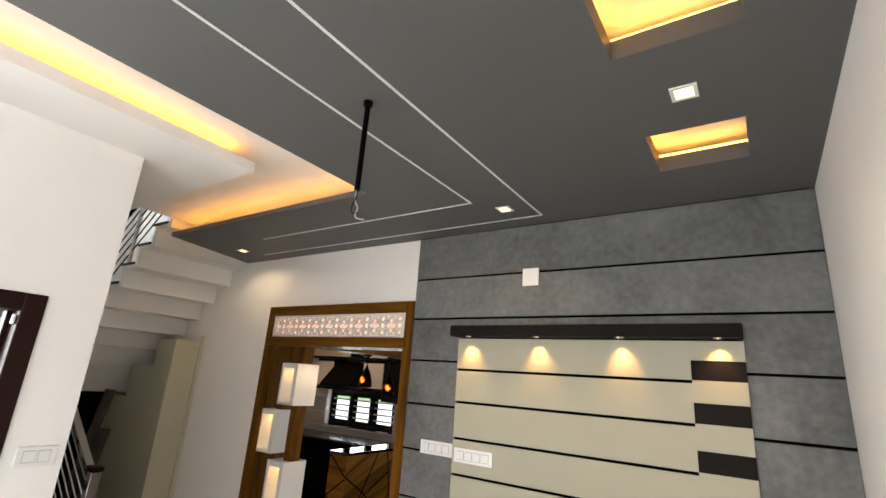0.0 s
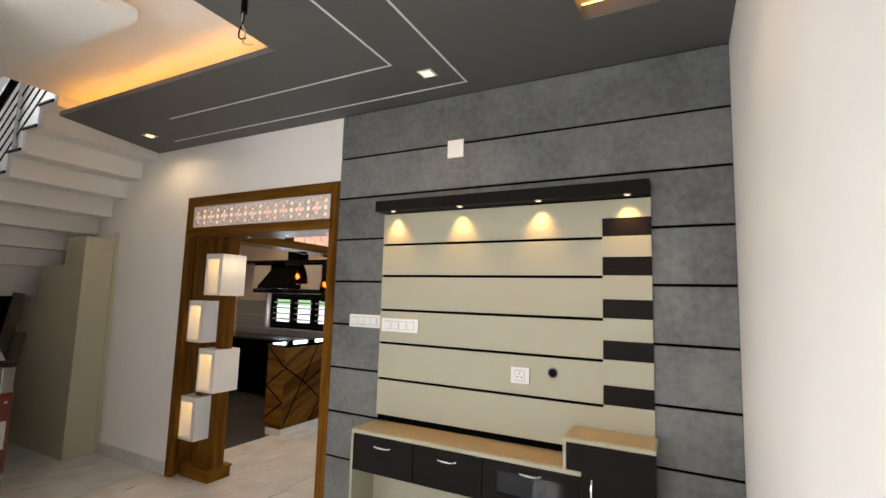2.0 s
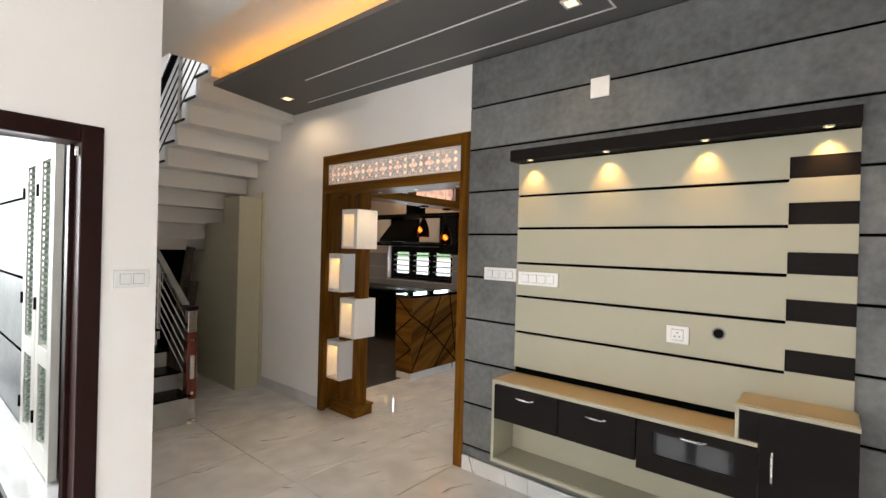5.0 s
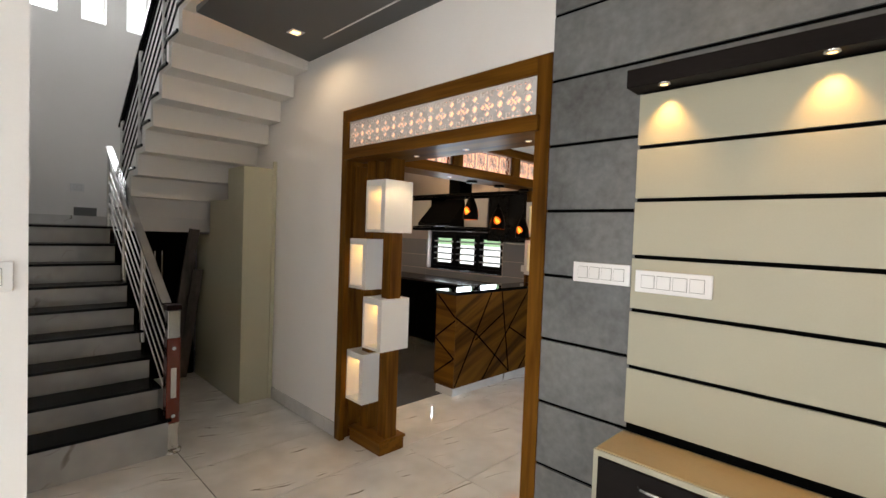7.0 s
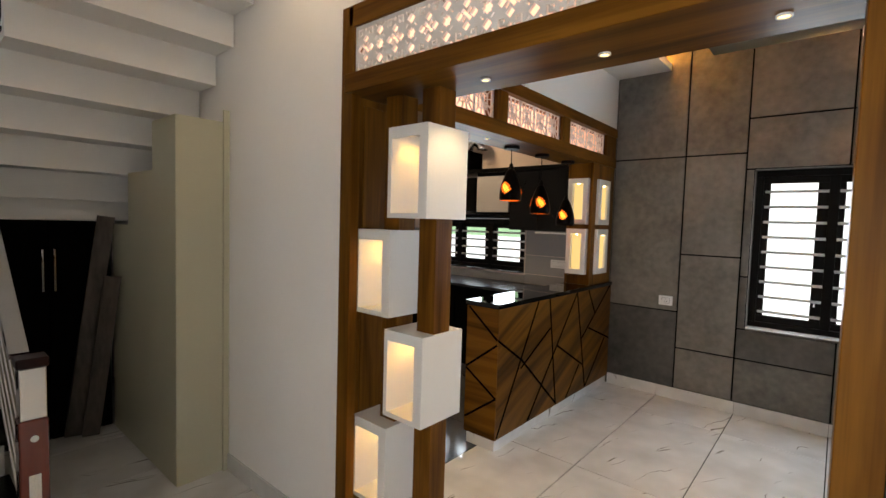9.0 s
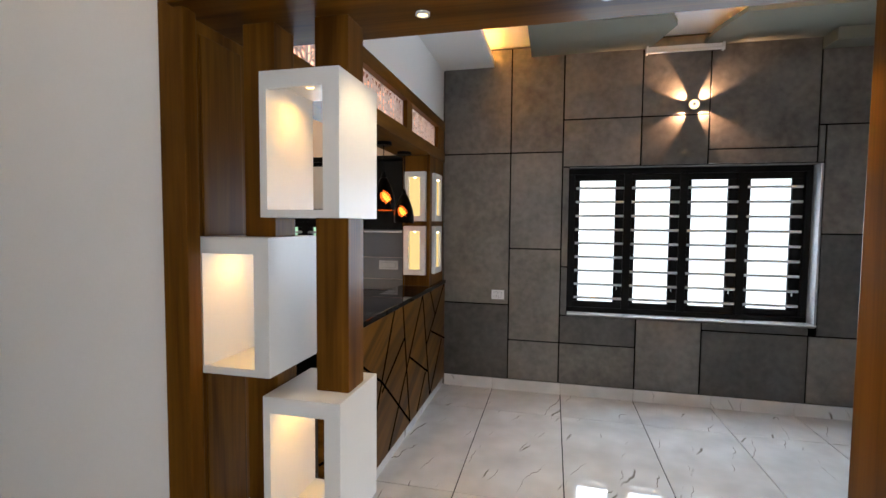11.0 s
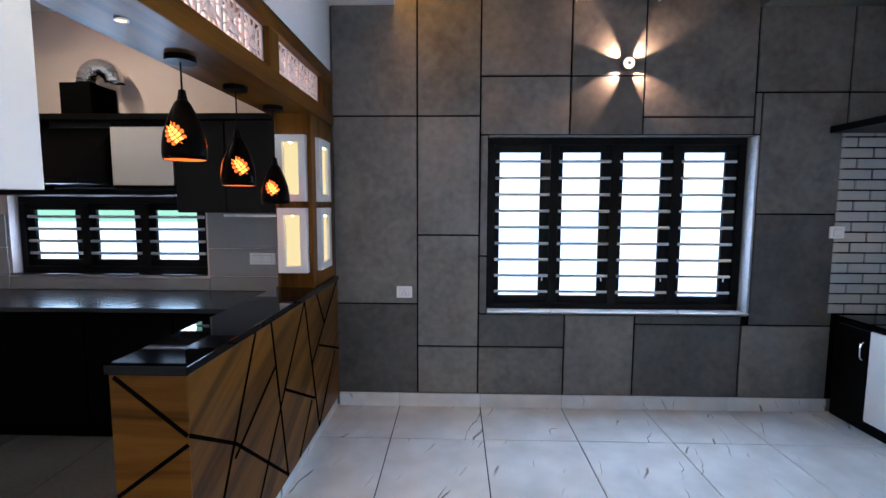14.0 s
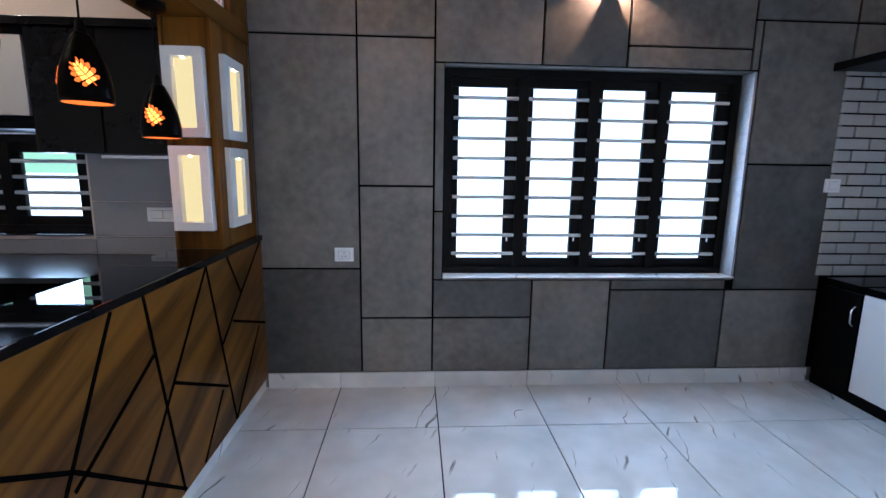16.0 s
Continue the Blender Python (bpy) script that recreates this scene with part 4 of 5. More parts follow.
for c in ((-0.847, -0.36, 0.50, 0.585), (-0.847, -0.36, 0.69, 0.732), (-0.847, -0.775, 0.585, 0.69), (-0.44, -0.36, 0.585, 0.69)):
    box(c[0], c[1], 2.735, 2.755, c[2], c[3], bm=bm, o=uo)
d = part("glass_drawer", bm, ESPRESSO, unit, "espresso drawer front with a smoked glass pane")
part("pane", box(-0.775, -0.44, 2.742, 2.750, 0.585, 0.69, o=uo), DARKGLASS, d, "smoked glass pane")
bow_handle((-0.66, 2.735, 0.70), (-0.55, 2.735, 0.70), (0, -0.02, 0), d, uo)
d = part("door", box(-0.357, -0.043, 2.735, 2.758, 0.287, 0.880, 0.002, o=uo), ESPRESSO, unit, "espresso cupboard door")
box_side = part("door_panel", box(-0.428, -0.357, 2.745, 2.758, 0.757, 0.880, o=uo), ESPRESSO, unit)
bow_handle((-0.31, 2.735, 0.60), (-0.31, 2.735, 0.73), (0, -0.02, 0), d, uo)
part("cupboard_back", box(-0.343, -0.05, 2.76, 2.96, 0.29, 0.88, o=uo), ESPRESSO, unit)


def switch_plate(at, w, h, n, normal, label, socket=False, cols=None):
    """A white plate with n rocker keys; normal is the wall's way out: '-y', '+x'."""
    s = thing("switch_plate" if not socket else "wall_socket", at, label, "socket" if socket else "switch", "switches and sockets")
    part("plate", box(-w / 2, w / 2, -0.012, 0, -h / 2, h / 2, 0.003), PLASTIC, s)
    k = (w - 0.04) / max(1, n)
    for i in range(n):
        x, e = -w / 2 + 0.02 + i * k, h / 2 - 0.019
        rim = part("rocker_rim", box(x + 0.004, x + k - 0.004, -0.0128, -0.011, -e - 0.0016, e + 0.0016), mat_seam, s)
        part("rocker", box(x + 0.0052, x + k - 0.0052, -0.0155, -0.012, -e, e, 0.0015), PLASTIC, rim)
    if socket:
        for dx, dz in ((0, 0.012), (-0.011, -0.008), (0.011, -0.008)):
            part("pin_hole", rod((dx, -0.0165, dz), (dx, -0.015, dz), 0.0035, 10), BLACK, s)
    s.rotation_euler = (0, 0, {"-y": 0, "+x": radians(90)}[normal])
    return s


mat_seam = mat("grey_switch_gap", (0.18, 0.18, 0.18), 0.4)
switch_plate((-1.815, 2.998, 1.375), 0.25, 0.085, 4, "-y", "white modular switch plate with four rockers")
switch_plate((-1.525, 2.974, 1.362), 0.27, 0.085, 4, "-y", "white modular switch plate with film still on it")
switch_plate((-0.73, 2.974, 1.13), 0.105, 0.09, 1, "-y", "white square power socket", socket=True)
switch_plate((-1.175, 2.998, 2.48), 0.11, 0.115, 0, "-y", "plain white square blanking plate")
switch_plate((XL, 1.155, 1.35), 0.15, 0.085, 2, "+x", "white double switch plate beside the entrance door")
switch_plate((-3.33, YW - 0.008, 0.865), 0.115, 0.085, 1, "-y", "white square socket plate low on the grey wall", socket=True)
switch_plate((-0.295, YW - 0.02, 1.315), 0.10, 0.085, 1, "-y", "white square switch plate beside the brick tiles")
switch_plate((-4.37, YW, 1.10), 0.19, 0.085, 2, "-y", "white double socket plate over the kitchen worktop")
grommet = thing("cable_grommet", (-0.55, 2.974, 1.16), "round dark cable hole in the cream panel", "cable grommet")
part("ring", rod((0, -0.003, 0), (0, 0, 0), 0.029, 28), mat_seam, grommet)
part("hole", rod((0, -0.0045, 0), (0, -0.002, 0), 0.022, 28), BLACK, grommet)

# ---- living room ceiling details ----
for nm, c in (("a", (-1.055, -1.043, -2.6, 2.86)), ("b", (-3.85, -1.055, 2.848, 2.86)), ("c", (-1.365, -1.353, -2.6, 2.51)), ("d", (-3.37, -1.365, 2.498, 2.51))):
    tagged(mesh("ceiling_inlay", box(c[0], c[1], c[2], c[3], 2.8375, 2.8405), INLAY), "thin white inlay line on the grey ceiling", "trim", kind="structure")
downlight((-1.215, 2.67, 2.84), square=0.088, power=5)
downlight((-3.91, 2.675, 2.84), square=0.088, power=6, degrees=165, tint=(1.0, 0.74, 0.46))
downlight((-0.13, 1.895, 2.84), square=0.088, power=5)
fan = thing("fan_rod", (-1.195, 1.41, 2.84), "black ceiling fan down-rod with loose wires and no fan", "fan rod")
part("rose", rod((0, 0, -0.018), (0, 0, 0), 0.019, 20), BLACK, fan)
part("rod", rod((0, 0, -0.38), (0, 0, -0.02), 0.011, 16), BLACK, fan)
def cable(points, r, material, name, parent, label):
    c = bpy.data.curves.new(name, "CURVE")
    c.dimensions, c.bevel_depth, c.bevel_resolution = "3D", r, 2
    sp = c.splines.new("NURBS")
    sp.points.add(len(points) - 1)
    for p, q in zip(sp.points, points):
        p.co = (*q, 1)
    sp.use_endpoint_u, sp.order_u = True, 3
    dg = new("tmp_curve", c)
    me = bpy.data.meshes.new_from_object(dg.evaluated_get(bpy.context.evaluated_depsgraph_get()))
    bpy.data.objects.remove(dg)
    me.materials.clear()
    me.materials.append(material)
    ob = new(name, me)
    ob.parent = parent
    return tagged(ob, label)


cable([(0, 0, -0.37), (-0.01, 0.0, -0.42), (0.015, 0.005, -0.45), (0.0, 0.0, -0.485), (0.03, 0, -0.50), (0.055, 0.0, -0.505)], 0.0025, CABLE, "wire", fan, "pale loose wire")
cable([(0, 0, -0.37), (0.005, 0.0, -0.41), (-0.02, 0.0, -0.44), (-0.012, 0.0, -0.475), (0.015, 0.003, -0.47)], 0.0025, BLACK, "wire", fan, "black loose wire")

# ---- staircase ----
stair = thing("staircase", (-5.2, 1.66, 0), "two-flight stair with shade-darkened veined tile risers, black granite treads, white stepped soffit", "staircase")
so = stair.location
N, RISE, RUN, X0 = 9, 0.153, 0.243, -4.28


def zk(k):
    return 0.09 + RISE * k


for k in range(1, N + 1):
    x = X0 - RUN * (k - 1)
    xe = x - RUN if k < N else -7.29
    # riser colour carries the dimness of the stair
    part("riser", box(xe, x, 1.264, 2.045, (zk(k - 1) if k > 1 else 0), zk(k) - 0.02, o=so), RISER, stair, "veined white tile riser with shade in its colour")
    part("tread", box(xe - 0.0, x + 0.022, 1.264, 2.06 if k < N else 3.015, zk(k) - 0.02, zk(k), 0.004, o=so), TREAD, stair, "black granite tread")
part("landing_slab", box(-7.29, -6.24, 2.045, 3.015, zk(N) - 0.03, zk(N) - 0.021, o=so), WHITE, stair)
RZ, ZL = 0.166, 1.467
out = [(-6.24, 1.44), (-6.025, 1.44), (-6.025, 1.572)]
top = []
for j in range(8):
    xj, zj = -5.922 + 0.2255 * j, 1.743 + 0.171 * j
    out += [(xj, zj - 0.171), (xj, zj if j < 7 else 2.92)]
M = 10
for j in range(M):
    xr, zt = -6.22 + 0.225 * j, ZL + RZ * (j + 1)
    top += [(xr, zt - RZ), (xr, zt)]
prof = out + [(-4.135, 2.92)] + [(-4.135, ZL + RZ * M)] + top[::-1]
part("upper_flight", extruded(prof, 0.905, lambda u, v, w: (u - so[0], 2.105 + w - so[1], v)), CEIL, stair, "white painted upper flight with stepped soffit")
for j in range(M):
    xr, zt = -6.22 + 0.225 * j, ZL + RZ * (j + 1)
    part("tread", box(xr - 0.02, min(xr + 0.225, -4.136), 2.09, 3.015, zt + 0.001, zt + 0.021, 0.004, o=so), TREAD, stair, "black granite tread")
part("landing_skirting", box(-7.3, -7.288, 1.264, 3.01, ZL, ZL + 0.1, o=so), MARBLE, stair, "veined tile skirting")
part("landing_skirting", box(-7.288, -7.276, 1.90, 2.10, ZL + 0.1, ZL + 0.19, o=so), mat_seam, stair)
switch_plate((-7.299, 1.93, 1.87), 0.12, 0.085, 2, "+x", "white switch plate on the landing wall")


def railing(name, a, b, posts, low, high, bars, label, post_mat):
    """A sloping rail: handrail, thin bars parallel to it, and upright posts."""
    r = thing(name, a, label, "railing", "stair railings")
    a, b = Vector(a), Vector(b)
    d = b - a
    part("handrail", beam((0, 0, high), d + Vector((0, 0, high)), 0.055, 0.026), STEEL, r, "flat polished steel handrail")
    for k in range(bars):
        h = low + (high - low - 0.1) * k / (bars - 1)
        part("bar", rod((0, 0, h), d + Vector((0, 0, h)), 0.0065, 8), post_mat, r, "thin metal bar")
    for f in posts:
        p = d * f
        part("post", rod(p + Vector((0, 0, 0)), p + Vector((0, 0, high)), 0.018, 14), STEEL, r, "steel post")
    return r


railing("stair_railing", (-4.38, 2.05, 0.21), (-6.35, 2.05, 0.21 + 1.97 * RISE / RUN), (0.32, 0.64, 0.98), 0.18, 0.77, 6, "polished steel stair railing with sloping bars", STEEL)
railing("stair_railing", (-6.2, 2.12, 1.61), (-4.16, 2.12, 1.61 + 2.04 * RZ / 0.225), (0.03, 0.35, 0.68), 0.14, 0.80, 6, "steel upper stair railing with black bars", BLACKFRAME)
newel = thing("newel_post", (-4.33, 2.075, 0), "square steel and red wood newel post at the stair foot", "newel post")
part("base_flange", lathe([(0.0, 0.022), (0.05, 0.022), (0.062, 0.012), (0.064, 0.0)], 28), STEEL, newel)
part("steel_foot", box(-0.037, 0.037, -0.037, 0.037, 0.02, 0.2, 0.006), STEEL, newel)
part("wood_body", box(-0.041, 0.041, -0.041, 0.041, 0.2, 0.765, 0.006), REDWOOD, newel, "red varnished wood body")
part("steel_neck", box(-0.037, 0.037, -0.037, 0.037, 0.765, 0.95, 0.004), STEEL, newel)
part("cap", box(-0.045, 0.045, -0.045, 0.045, 0.95, 0.985, 0.006), DARKWOOD, newel, "dark wood cap")
part("plate", box(0.040, 0.044, -0.017, 0.017, 0.37, 0.57, 0.001), STEEL, newel, "small steel inlay plate")
for z in (0.25, 0.70):
    part("screw", rod((0.040, 0, z), (0.046, 0, z), 0.012, 14), STEEL, newel, "round steel screw cap")
for z in (0.39, 0.55):
    part("screw", rod((0.043, 0, z), (0.0455, 0, z), 0.004, 10), STEEL, newel)

# cupboard and stored planks below the stair
cup = thing("stair_cupboard", (-5.4, 2.88, 0), "tall plain olive-cream cupboard under the stair", "cupboard")
po = cup.location
bm = extruded([(-6.0, 0.0), (-4.872, 0.0), (-4.872, 2.025), (-5.22, 2.025), (-5.22, 1.75), (-5.66, 1.75), (-5.66, 1.42), (-6.0, 1.42)], 0.27, lambda u, v, w: (u - po[0], 2.74 + w - po[1], v - po[2]))
bmesh.ops.bevel(bm, geom=[e for e in bm.edges if e.calc_length() > 1.9 and abs(e.verts[0].co.x - e.verts[1].co.x) < 0.01], offset=0.003, segments=2, affect="EDGES")
part("body", bm, OLIVE, cup)
part("side_trim", box(-4.872, -4.855, 2.985, 3.018, 0, 2.09, 0.002, o=po), OLIVE, cup)
dark = thing("under_stair_door", (-6.05, 2.45, 0), "black double door closing the space under the stair", "door")
qo = dark.location
for a, b in ((2.06, 2.398), (2.402, 2.735)):
    d = part("leaf", box(-6.07, -6.03, a, b, 0.0, 1.436, 0.003, o=qo), MATTBLACK, dark)
    c = 2.37 if a < 2.3 else 2.43
    part("handle", rod((-6.02 - qo[0], c - qo[1], 0.98), (-6.02 - qo[0], c - qo[1], 1.25), 0.006, 10), CHROME, d, "steel bar handle")
structure("wall_under_stair", box(-6.06, -4.30, 1.98, 2.04, 0.0, 0.02), MARBLE, "tile edge below the stair", "trim")
for k, (p, q) in enumerate((((-5.97, 2.50, 0.0), (-5.88, 2.675, 1.47)), ((-5.90, 2.58, 0.0), (-5.79, 2.685, 1.08)))):
    pl = thing("plank", p, "dusty grey-brown plank leaning under the stair", "plank", "leaning planks")
    part("board", beam((0, 0, 0.012), Vector(q) - Vector(p), 0.095, 0.022, up=(1, 0, 0)), RUSTY, pl)

# ---- entrance door ----
door = thing("door_1", (XL, 0.5, 0), "dark-stained timber frame of the open entrance door", "door frame", kind="structure")
eo = door.location
for nm, c in (("jamb", (XL - 0.15, XL + 0.012, 0.945, 1.03, 0, 2.05)), ("jamb", (XL - 0.15, XL + 0.012, -0.08, 0.0, 0, 2.05)), ("head", (XL - 0.15, XL + 0.012, 0.0, 0.945, 1.97, 2.05))):
    part(nm, box(*c, bev=0.005, o=eo), DARKWOOD, door)
part("stop", box(XL - 0.15, XL - 0.09, 0.925, 0.945, 0, 1.97, 0.003, o=eo), DARKWOOD, door)
for z in (0.33, 1.93):
    part("hinge", rod((XL - 0.02 - eo[0], 0.940 - eo[1], z - 0.02), (XL - 0.02 - eo[0], 0.940 - eo[1], z + 0.02), 0.012, 12), STEEL, door, "steel hinge barrel")
# porch seen through it
structure("porch_floor", box(-7.0, XL - 0.14, -3.0, 1.12, -0.12, -0.02), MARBLE, "glossy pale porch floor", "floor")
structure("porch_wall", box(-7.0, XL - 0.15, 1.10, 1.119, 0, 3.0), CONCRETE, "pale grey porch wall with dark grooves", "wall")
structure("porch_step", box(-6.5, -3.0, 0.86, 1.095, -0.02, 0.05, 0.004), MARBLE, "white tiled porch ledge", "step")
structure("backdrop_porch", box(-9.0, -8.98, -5, 1.1, -0.5, 4.5), OUTSIDE, "overexposed daylight outside the porch", "backdrop")
for z in (0.62, 1.2, 1.84):
    structure("porch_groove", box(-7.0, -4.7, 1.096, 1.1, z, z + 0.02), GROOVE, "dark groove line in the porch wall", "trim")
shut = thing("shutter_window", (-4.18, 1.06, 0.05), "tall cream casement doors with glazed louvred panels", "window")
ho2 = shut.location
for x0 in (-4.65, -4.185):
    x1, bm = x0 + 0.455, bmesh.new()
    for c in ((x0, x0 + 0.1, 0.06, 2.15), (x1 - 0.1, x1, 0.06, 2.15), (x0 + 0.1, x1 - 0.1, 0.06, 0.22), (x0 + 0.1, x1 - 0.1, 0.72, 0.84), (x0 + 0.1, x1 - 0.1, 2.03, 2.15)):
        box(c[0], c[1], 1.035, 1.08, c[2], c[3], 0.004, bm=bm, o=ho2)
    leaf = part("leaf", bm, SHUTTER, shut)
    part("pane", box(x0 + 0.1, x1 - 0.1, 1.066, 1.07, 0.22, 2.03, o=ho2), REFLECTPANE, leaf, "opaque pane with the garden's reflection painted in")
    for k in range(46):
        z = 0.235 + k * 0.04
        if not 0.69 < z < 0.84 and z < 2.0:
            part("slat", box(x0 + 0.102, x0 + 0.165, 1.044, 1.062, z, z + 0.022, o=ho2), RUSTSLAT, leaf, "grey-green louvre slat")
    for z in (0.35, 1.1, 1.85):
        part("hinge", rod((x0 + 0.004 - ho2[0], 1.03 - ho2[1], z - 0.04 - ho2[2]), (x0 + 0.004 - ho2[0], 1.03 - ho2[1], z + 0.04 - ho2[2]), 0.009, 10), BLACK, leaf)

# ---- kitchen ----
back = thing("kitchen_base_cabinets", (-5.5, 5.9, 0), "black gloss kitchen base cabinets", "cabinet")
bo = back.location
part("body", box(-6.98, -4.12, 5.62, YW - 0.0, 0.08, 0.83, o=bo), MATTBLACK, back)
part("plinth", box(-6.98, -4.12, 5.66, YW - 0.014, 0.0, 0.08, o=bo), MATTBLACK, back)
for i in range(5):
    d = part("door", box(-6.95 + i * 0.565, -6.395 + i * 0.565, 5.60, 5.618, 0.10, 0.82, 0.002, o=bo), MATTBLACK, back)
tagged(mesh("kitchen_worktop", box(-6.98, -4.105, 5.58, YW + 0.005, 0.831, 0.862, 0.004), WORKTOP), "polished black granite kitchen worktop", "worktop")
kb = thing("kitchen_splashback", (-5.4, YW, 0.862), "grey tile splashback with dark joints behind the worktop", "splashback")
sb = kb.location
ks = [(-6.98, -6.29, 0.865, 0.96), (-6.98, -6.29, 0.965, 1.17), (-6.98, -6.29, 1.175, 1.42), (-4.77, -4.075, 0.865, 0.965), (-4.77, -4.075, 0.97, 1.17), (-4.77, -4.075, 1.175, 1.45), (-6.285, -4.775, 0.865, 0.95)]
for a, b, c, d in ks:
    part("tile", box(a, b, YW - 0.004, YW + 0.008, c, d - 0.002, 0.001, o=sb), KTILE, kb)
uppers = thing("wall_cabinet", (-4.47, 6.04, 1.44), "dark wall cabinet over the kitchen worktop", "wall cabinet")
wo = uppers.location
part("body", box(-4.80, -4.13, 5.90, YW, 1.44, 2.04, o=wo), BLACK, uppers)
for a, b in ((-4.80, -4.47), (-4.465, -4.13)):
    part("door", box(a + 0.002, b - 0.002, 5.88, 5.898, 1.442, 2.038, 0.002, o=wo), GLOSSBLACK, uppers)
part("rail", box(-4.48, -4.13, 5.86, 5.88, 1.415, 1.43, o=wo), STEEL, uppers)
for x0, x1 in ((-5.24, -4.81), (-6.30, -5.90)):
    c = thing("wall_cabinet", ((x0 + x1) / 2, 6.04, 1.60), "white-fronted wall cabinet in a black carcass", "wall cabinet", "white wall cabinets")
    q = c.location
    part("body", box(x0 - 0.0, x1, 5.91, YW, 1.60, 2.04, o=q), BLACK, c)
    part("door", box(x0 + 0.01, x1 - 0.01, 5.89, 5.909, 1.62, 2.0, 0.002, o=q), PALEDOOR, c, "pale grey-white door")
tagged(mesh("cabinet_shelf", box(-6.98, -4.13, 5.86, YW, 2.042, 2.08, 0.003), GLOSSBLACK), "dark shelf along the top of the wall cabinets", "shelf")
tagged(mesh("cabinet_shelf", box(-6.30, -4.81, 5.90, YW, 1.555, 1.595, 0.003), BLACK), "dark shelf under the wall cabinets", "shelf")
hoodk = thing("cooker_hood", (-5.55, 6.0, 1.62), "black angled glass cooker hood with chimney", "cooker hood")
ko2 = hoodk.location
part("canopy", extruded([(5.62, 1.62), (5.62, 1.66), (5.95, 2.0), (6.19, 2.0), (6.19, 1.62)], 0.62, lambda u, v, w: (-5.87 + w - ko2[0], u - ko2[1], v - ko2[2])), BLACK, hoodk)
part("chimney", box(-5.60, -5.39, 5.95, YW, 2.082, 2.30, 0.003, o=ko2), MATTBLACK, hoodk)
duct = thing("exhaust_duct", (-5.40, 6.06, 2.30), "shiny ribbed steel exhaust duct elbow", "exhaust duct")
bm, last = bmesh.new(), None
for i in range(46):
    a = math.pi * i / 45
    r = 0.055 + 0.007 * (1, 0.5, 0)[i % 3]
    axis = Vector((-math.cos(a), 0, math.sin(a)))
    ring = [bm.verts.new(axis * (0.1 + r * math.cos(q)) + Vector((0, r * math.sin(q), 0.02))) for q in (2 * math.pi * j / 24 for j in range(24))]
    if last:
        for j in range(24):
            bm.faces.new((last[j], last[(j + 1) % 24], ring[(j + 1) % 24], ring[j]))
    last = ring
part("elbow", bm, CHROME, duct)

# ---- sconce, tube light, basin corner ----
sconce = thing("wall_sconce", (-1.79, YW - 0.012, 2.46), "small round wall sconce casting four petals of warm light", "wall lamp")
part("body", rod((0, -0.045, 0), (0, 0.004, 0), 0.042, 28), CHROME, sconce)
part("face", rod((0, -0.05, 0), (0, -0.044, 0), 0.034, 28), LENS, sconce, "glowing round face")
part("hub", rod((0, -0.054, 0), (0, -0.049, 0), 0.014, 20), CHROME, sconce)
for k in range(4):
    a = radians(45 + 90 * k)
    u = Vector((math.cos(a), 0, math.sin(a)))
    e = Vector((-1.79, YW - 0.045, 2.46)) + u * 0.046
    spot("sconce_petal", e, 26, 60, 0.5, (1.0, 0.52, 0.26), aim=e + u * 1.0 + Vector((0, 0.42, 0)), radius=0.004)
tube = thing("tube_light", (-1.87, YW - 0.03, 2.90), "white batten tube light, switched off", "tube light")
part("batten", box(-0.285, 0.285, -0.012, 0.02, 0.0, 0.035, 0.003), PLASTIC, tube)
part("tube", rod((-0.27, -0.02, -0.012), (0.27, -0.02, -0.012), 0.012, 14), BAR, tube, "white tube")
for x in (-0.278, 0.278):
    part("end_cap", box(x - 0.008, x + 0.008, -0.034, 0.01, -0.028, 0.036, 0.003), PLASTIC, tube)

van = thing("vanity_unit", (0.03, 5.6, 0), "black vanity cupboard with a white door beside the brick tiles", "vanity")
vo = van.location
part("body", box(-0.235, XR - 0.013, 5.0, YW - 0.013, 0.0, 0.70, 0.002, o=vo), BLACK, van)
part("top", box(-0.25, XR - 0.013, 4.99, YW - 0.013, 0.702, 0.73, 0.003, o=vo), GRANITE, van)
d = part("door", box(-0.252, -0.237, 5.90, 6.15, 0.06, 0.68, 0.002, o=vo), BLACK, van)
bow_handle((-0.252, 5.93, 0.48), (-0.252, 5.93, 0.60), (-0.022, 0, 0), d, vo)
part("door", box(-0.252, -0.237, 5.45, 5.885, 0.08, 0.685, 0.002, o=vo), LACQUER, van, "white door")
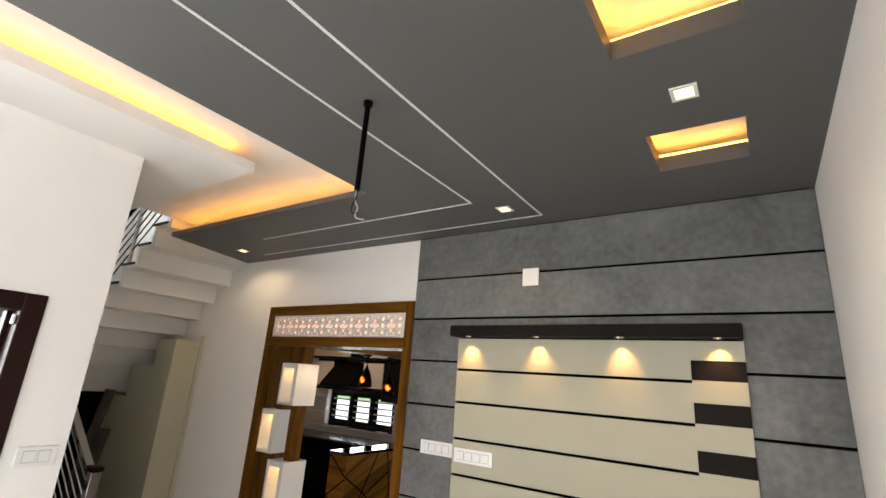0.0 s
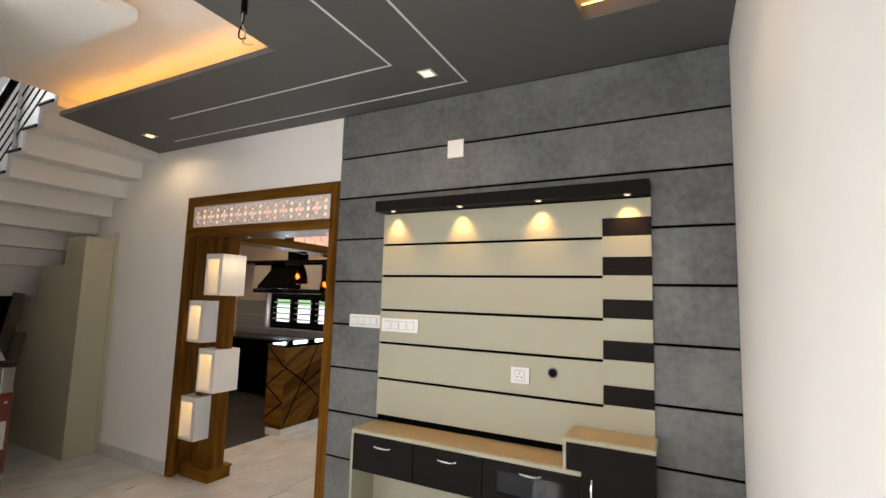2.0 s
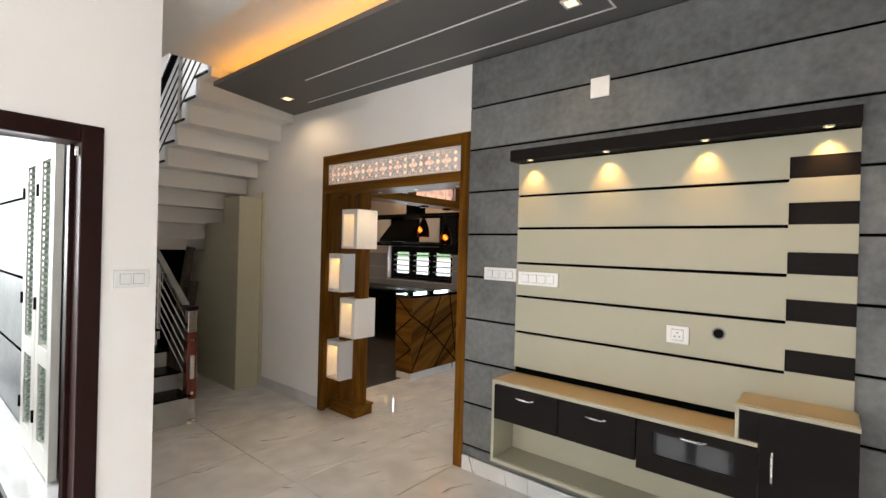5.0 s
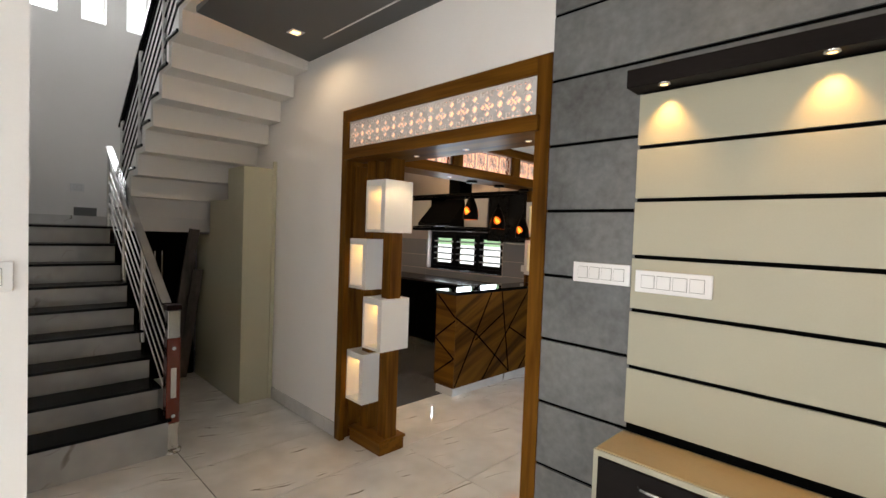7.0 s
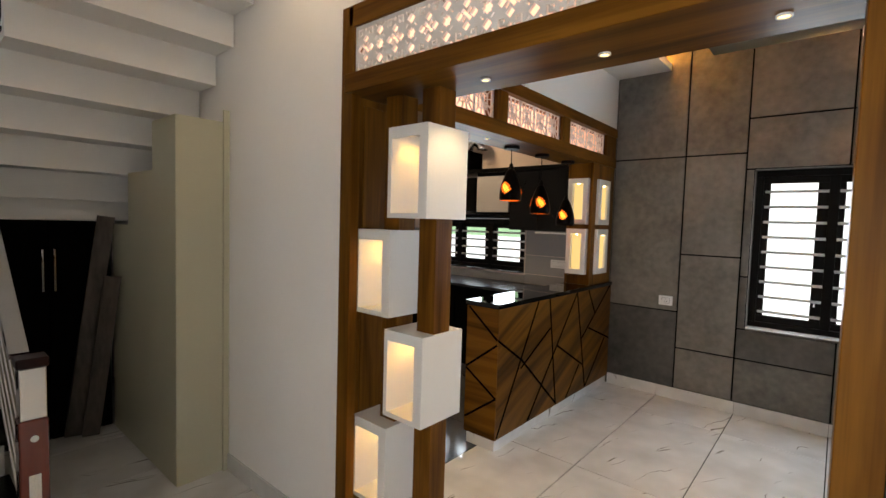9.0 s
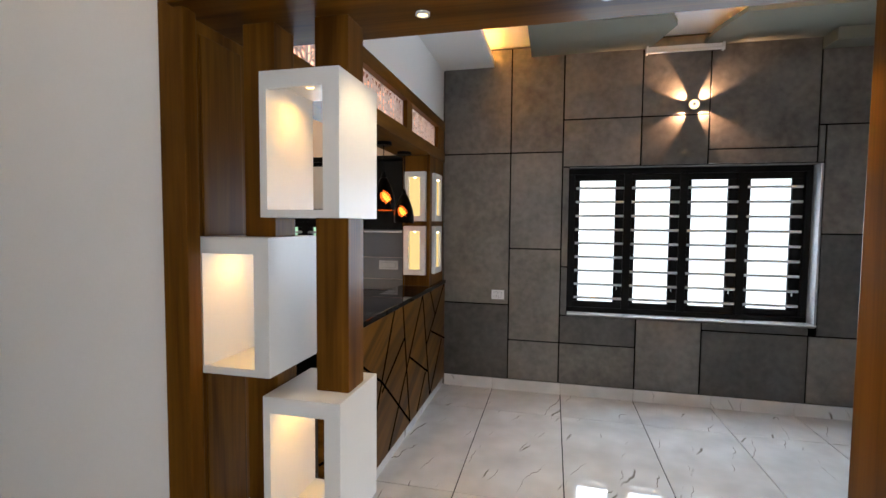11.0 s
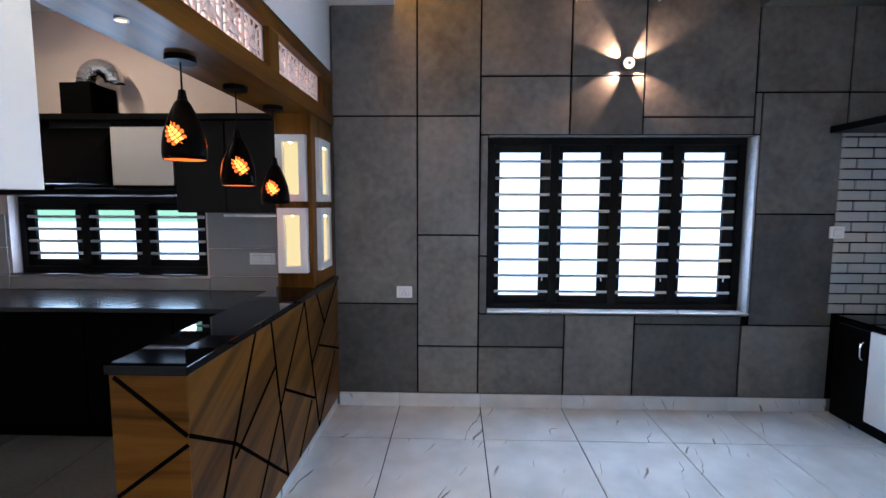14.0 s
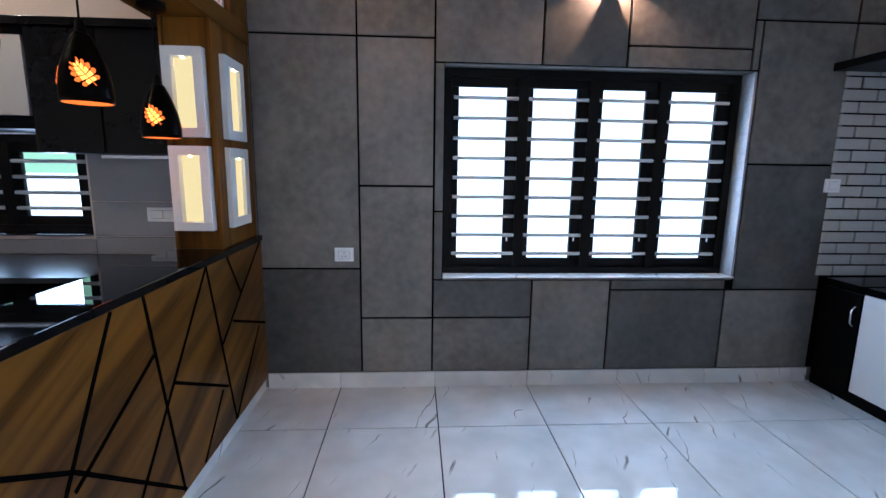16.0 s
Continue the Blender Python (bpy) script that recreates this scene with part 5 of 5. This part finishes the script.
basin = thing("wash_basin", (-0.02, 5.62, 0.731), "white ceramic countertop wash basin", "wash basin")
bm = lathe([(0.0, 0.02), (0.09, 0.024), (0.16, 0.06), (0.185, 0.12), (0.2, 0.124), (0.198, 0.11), (0.17, 0.04), (0.12, 0.0), (0.0, 0.0)], 36)
part("bowl", bm, CERAMIC, basin)
shelf = thing("basin_shelf", (0.0, 5.7, 2.0), "black shelf over the basin corner", "shelf")
part("board", box(-0.385, XR - 0.004, 5.25, YW - 0.008, 2.0, 2.045, 0.003, o=shelf.location), BLACK, shelf)

# brick tiles over the basin
bricks = tagged(mesh("trim_brick_corner", box(-0.30, XR, YW - 0.003, YW + 0.001, 0.735, 1.999), GROOVE), "pale brick-look tiles with dark joints above the vanity", "brick tiles", kind="structure")
row, z = 0, 0.738
share = {}
while z < 1.98:
    x = -0.30 + (0.0 if row % 2 else -0.11)
    while x < XR - 0.01:
        a, b = max(x, -0.30), min(x + 0.215, XR - 0.002)
        if b - a > 0.03:
            key = round(b - a, 3)
            if key not in share:
                me = bpy.data.meshes.new("brick")
                bm = box(0, b - a, -0.012, 0, 0, 0.062, 0.002)
                bm.to_mesh(me)
                bm.free()
                me.materials.append(BRICKM)
                share[key] = me
            o = new("brick", share[key])
            o.parent, o.location = bricks, (a, YW - 0.003, z)
        x += 0.226
    z += 0.073
    row += 1

# ---- floor tiles ----
floor_ob = bpy.data.objects["floor"]
me = bpy.data.meshes.new("tile")
bm = box(0.0034, 0.5966, 0.0034, 1.1966, -0.01, 0.0, 0.0006)
bm.to_mesh(me)
bm.free()
me.materials.append(MARBLE)
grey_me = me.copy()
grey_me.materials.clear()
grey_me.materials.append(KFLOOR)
for i in range(-7, 7):
    for j in range(-8, 1):
        x, y = -3.37 + 0.6 * i, 5.703 + 1.2 * j
        if x + 0.6 < -7.2 or x > XR or y > YW or (y + 1.2 < 1.1 and x + 0.6 < XL):
            continue
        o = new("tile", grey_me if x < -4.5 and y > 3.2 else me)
        o.parent, o.location = floor_ob, (x, y, 0)
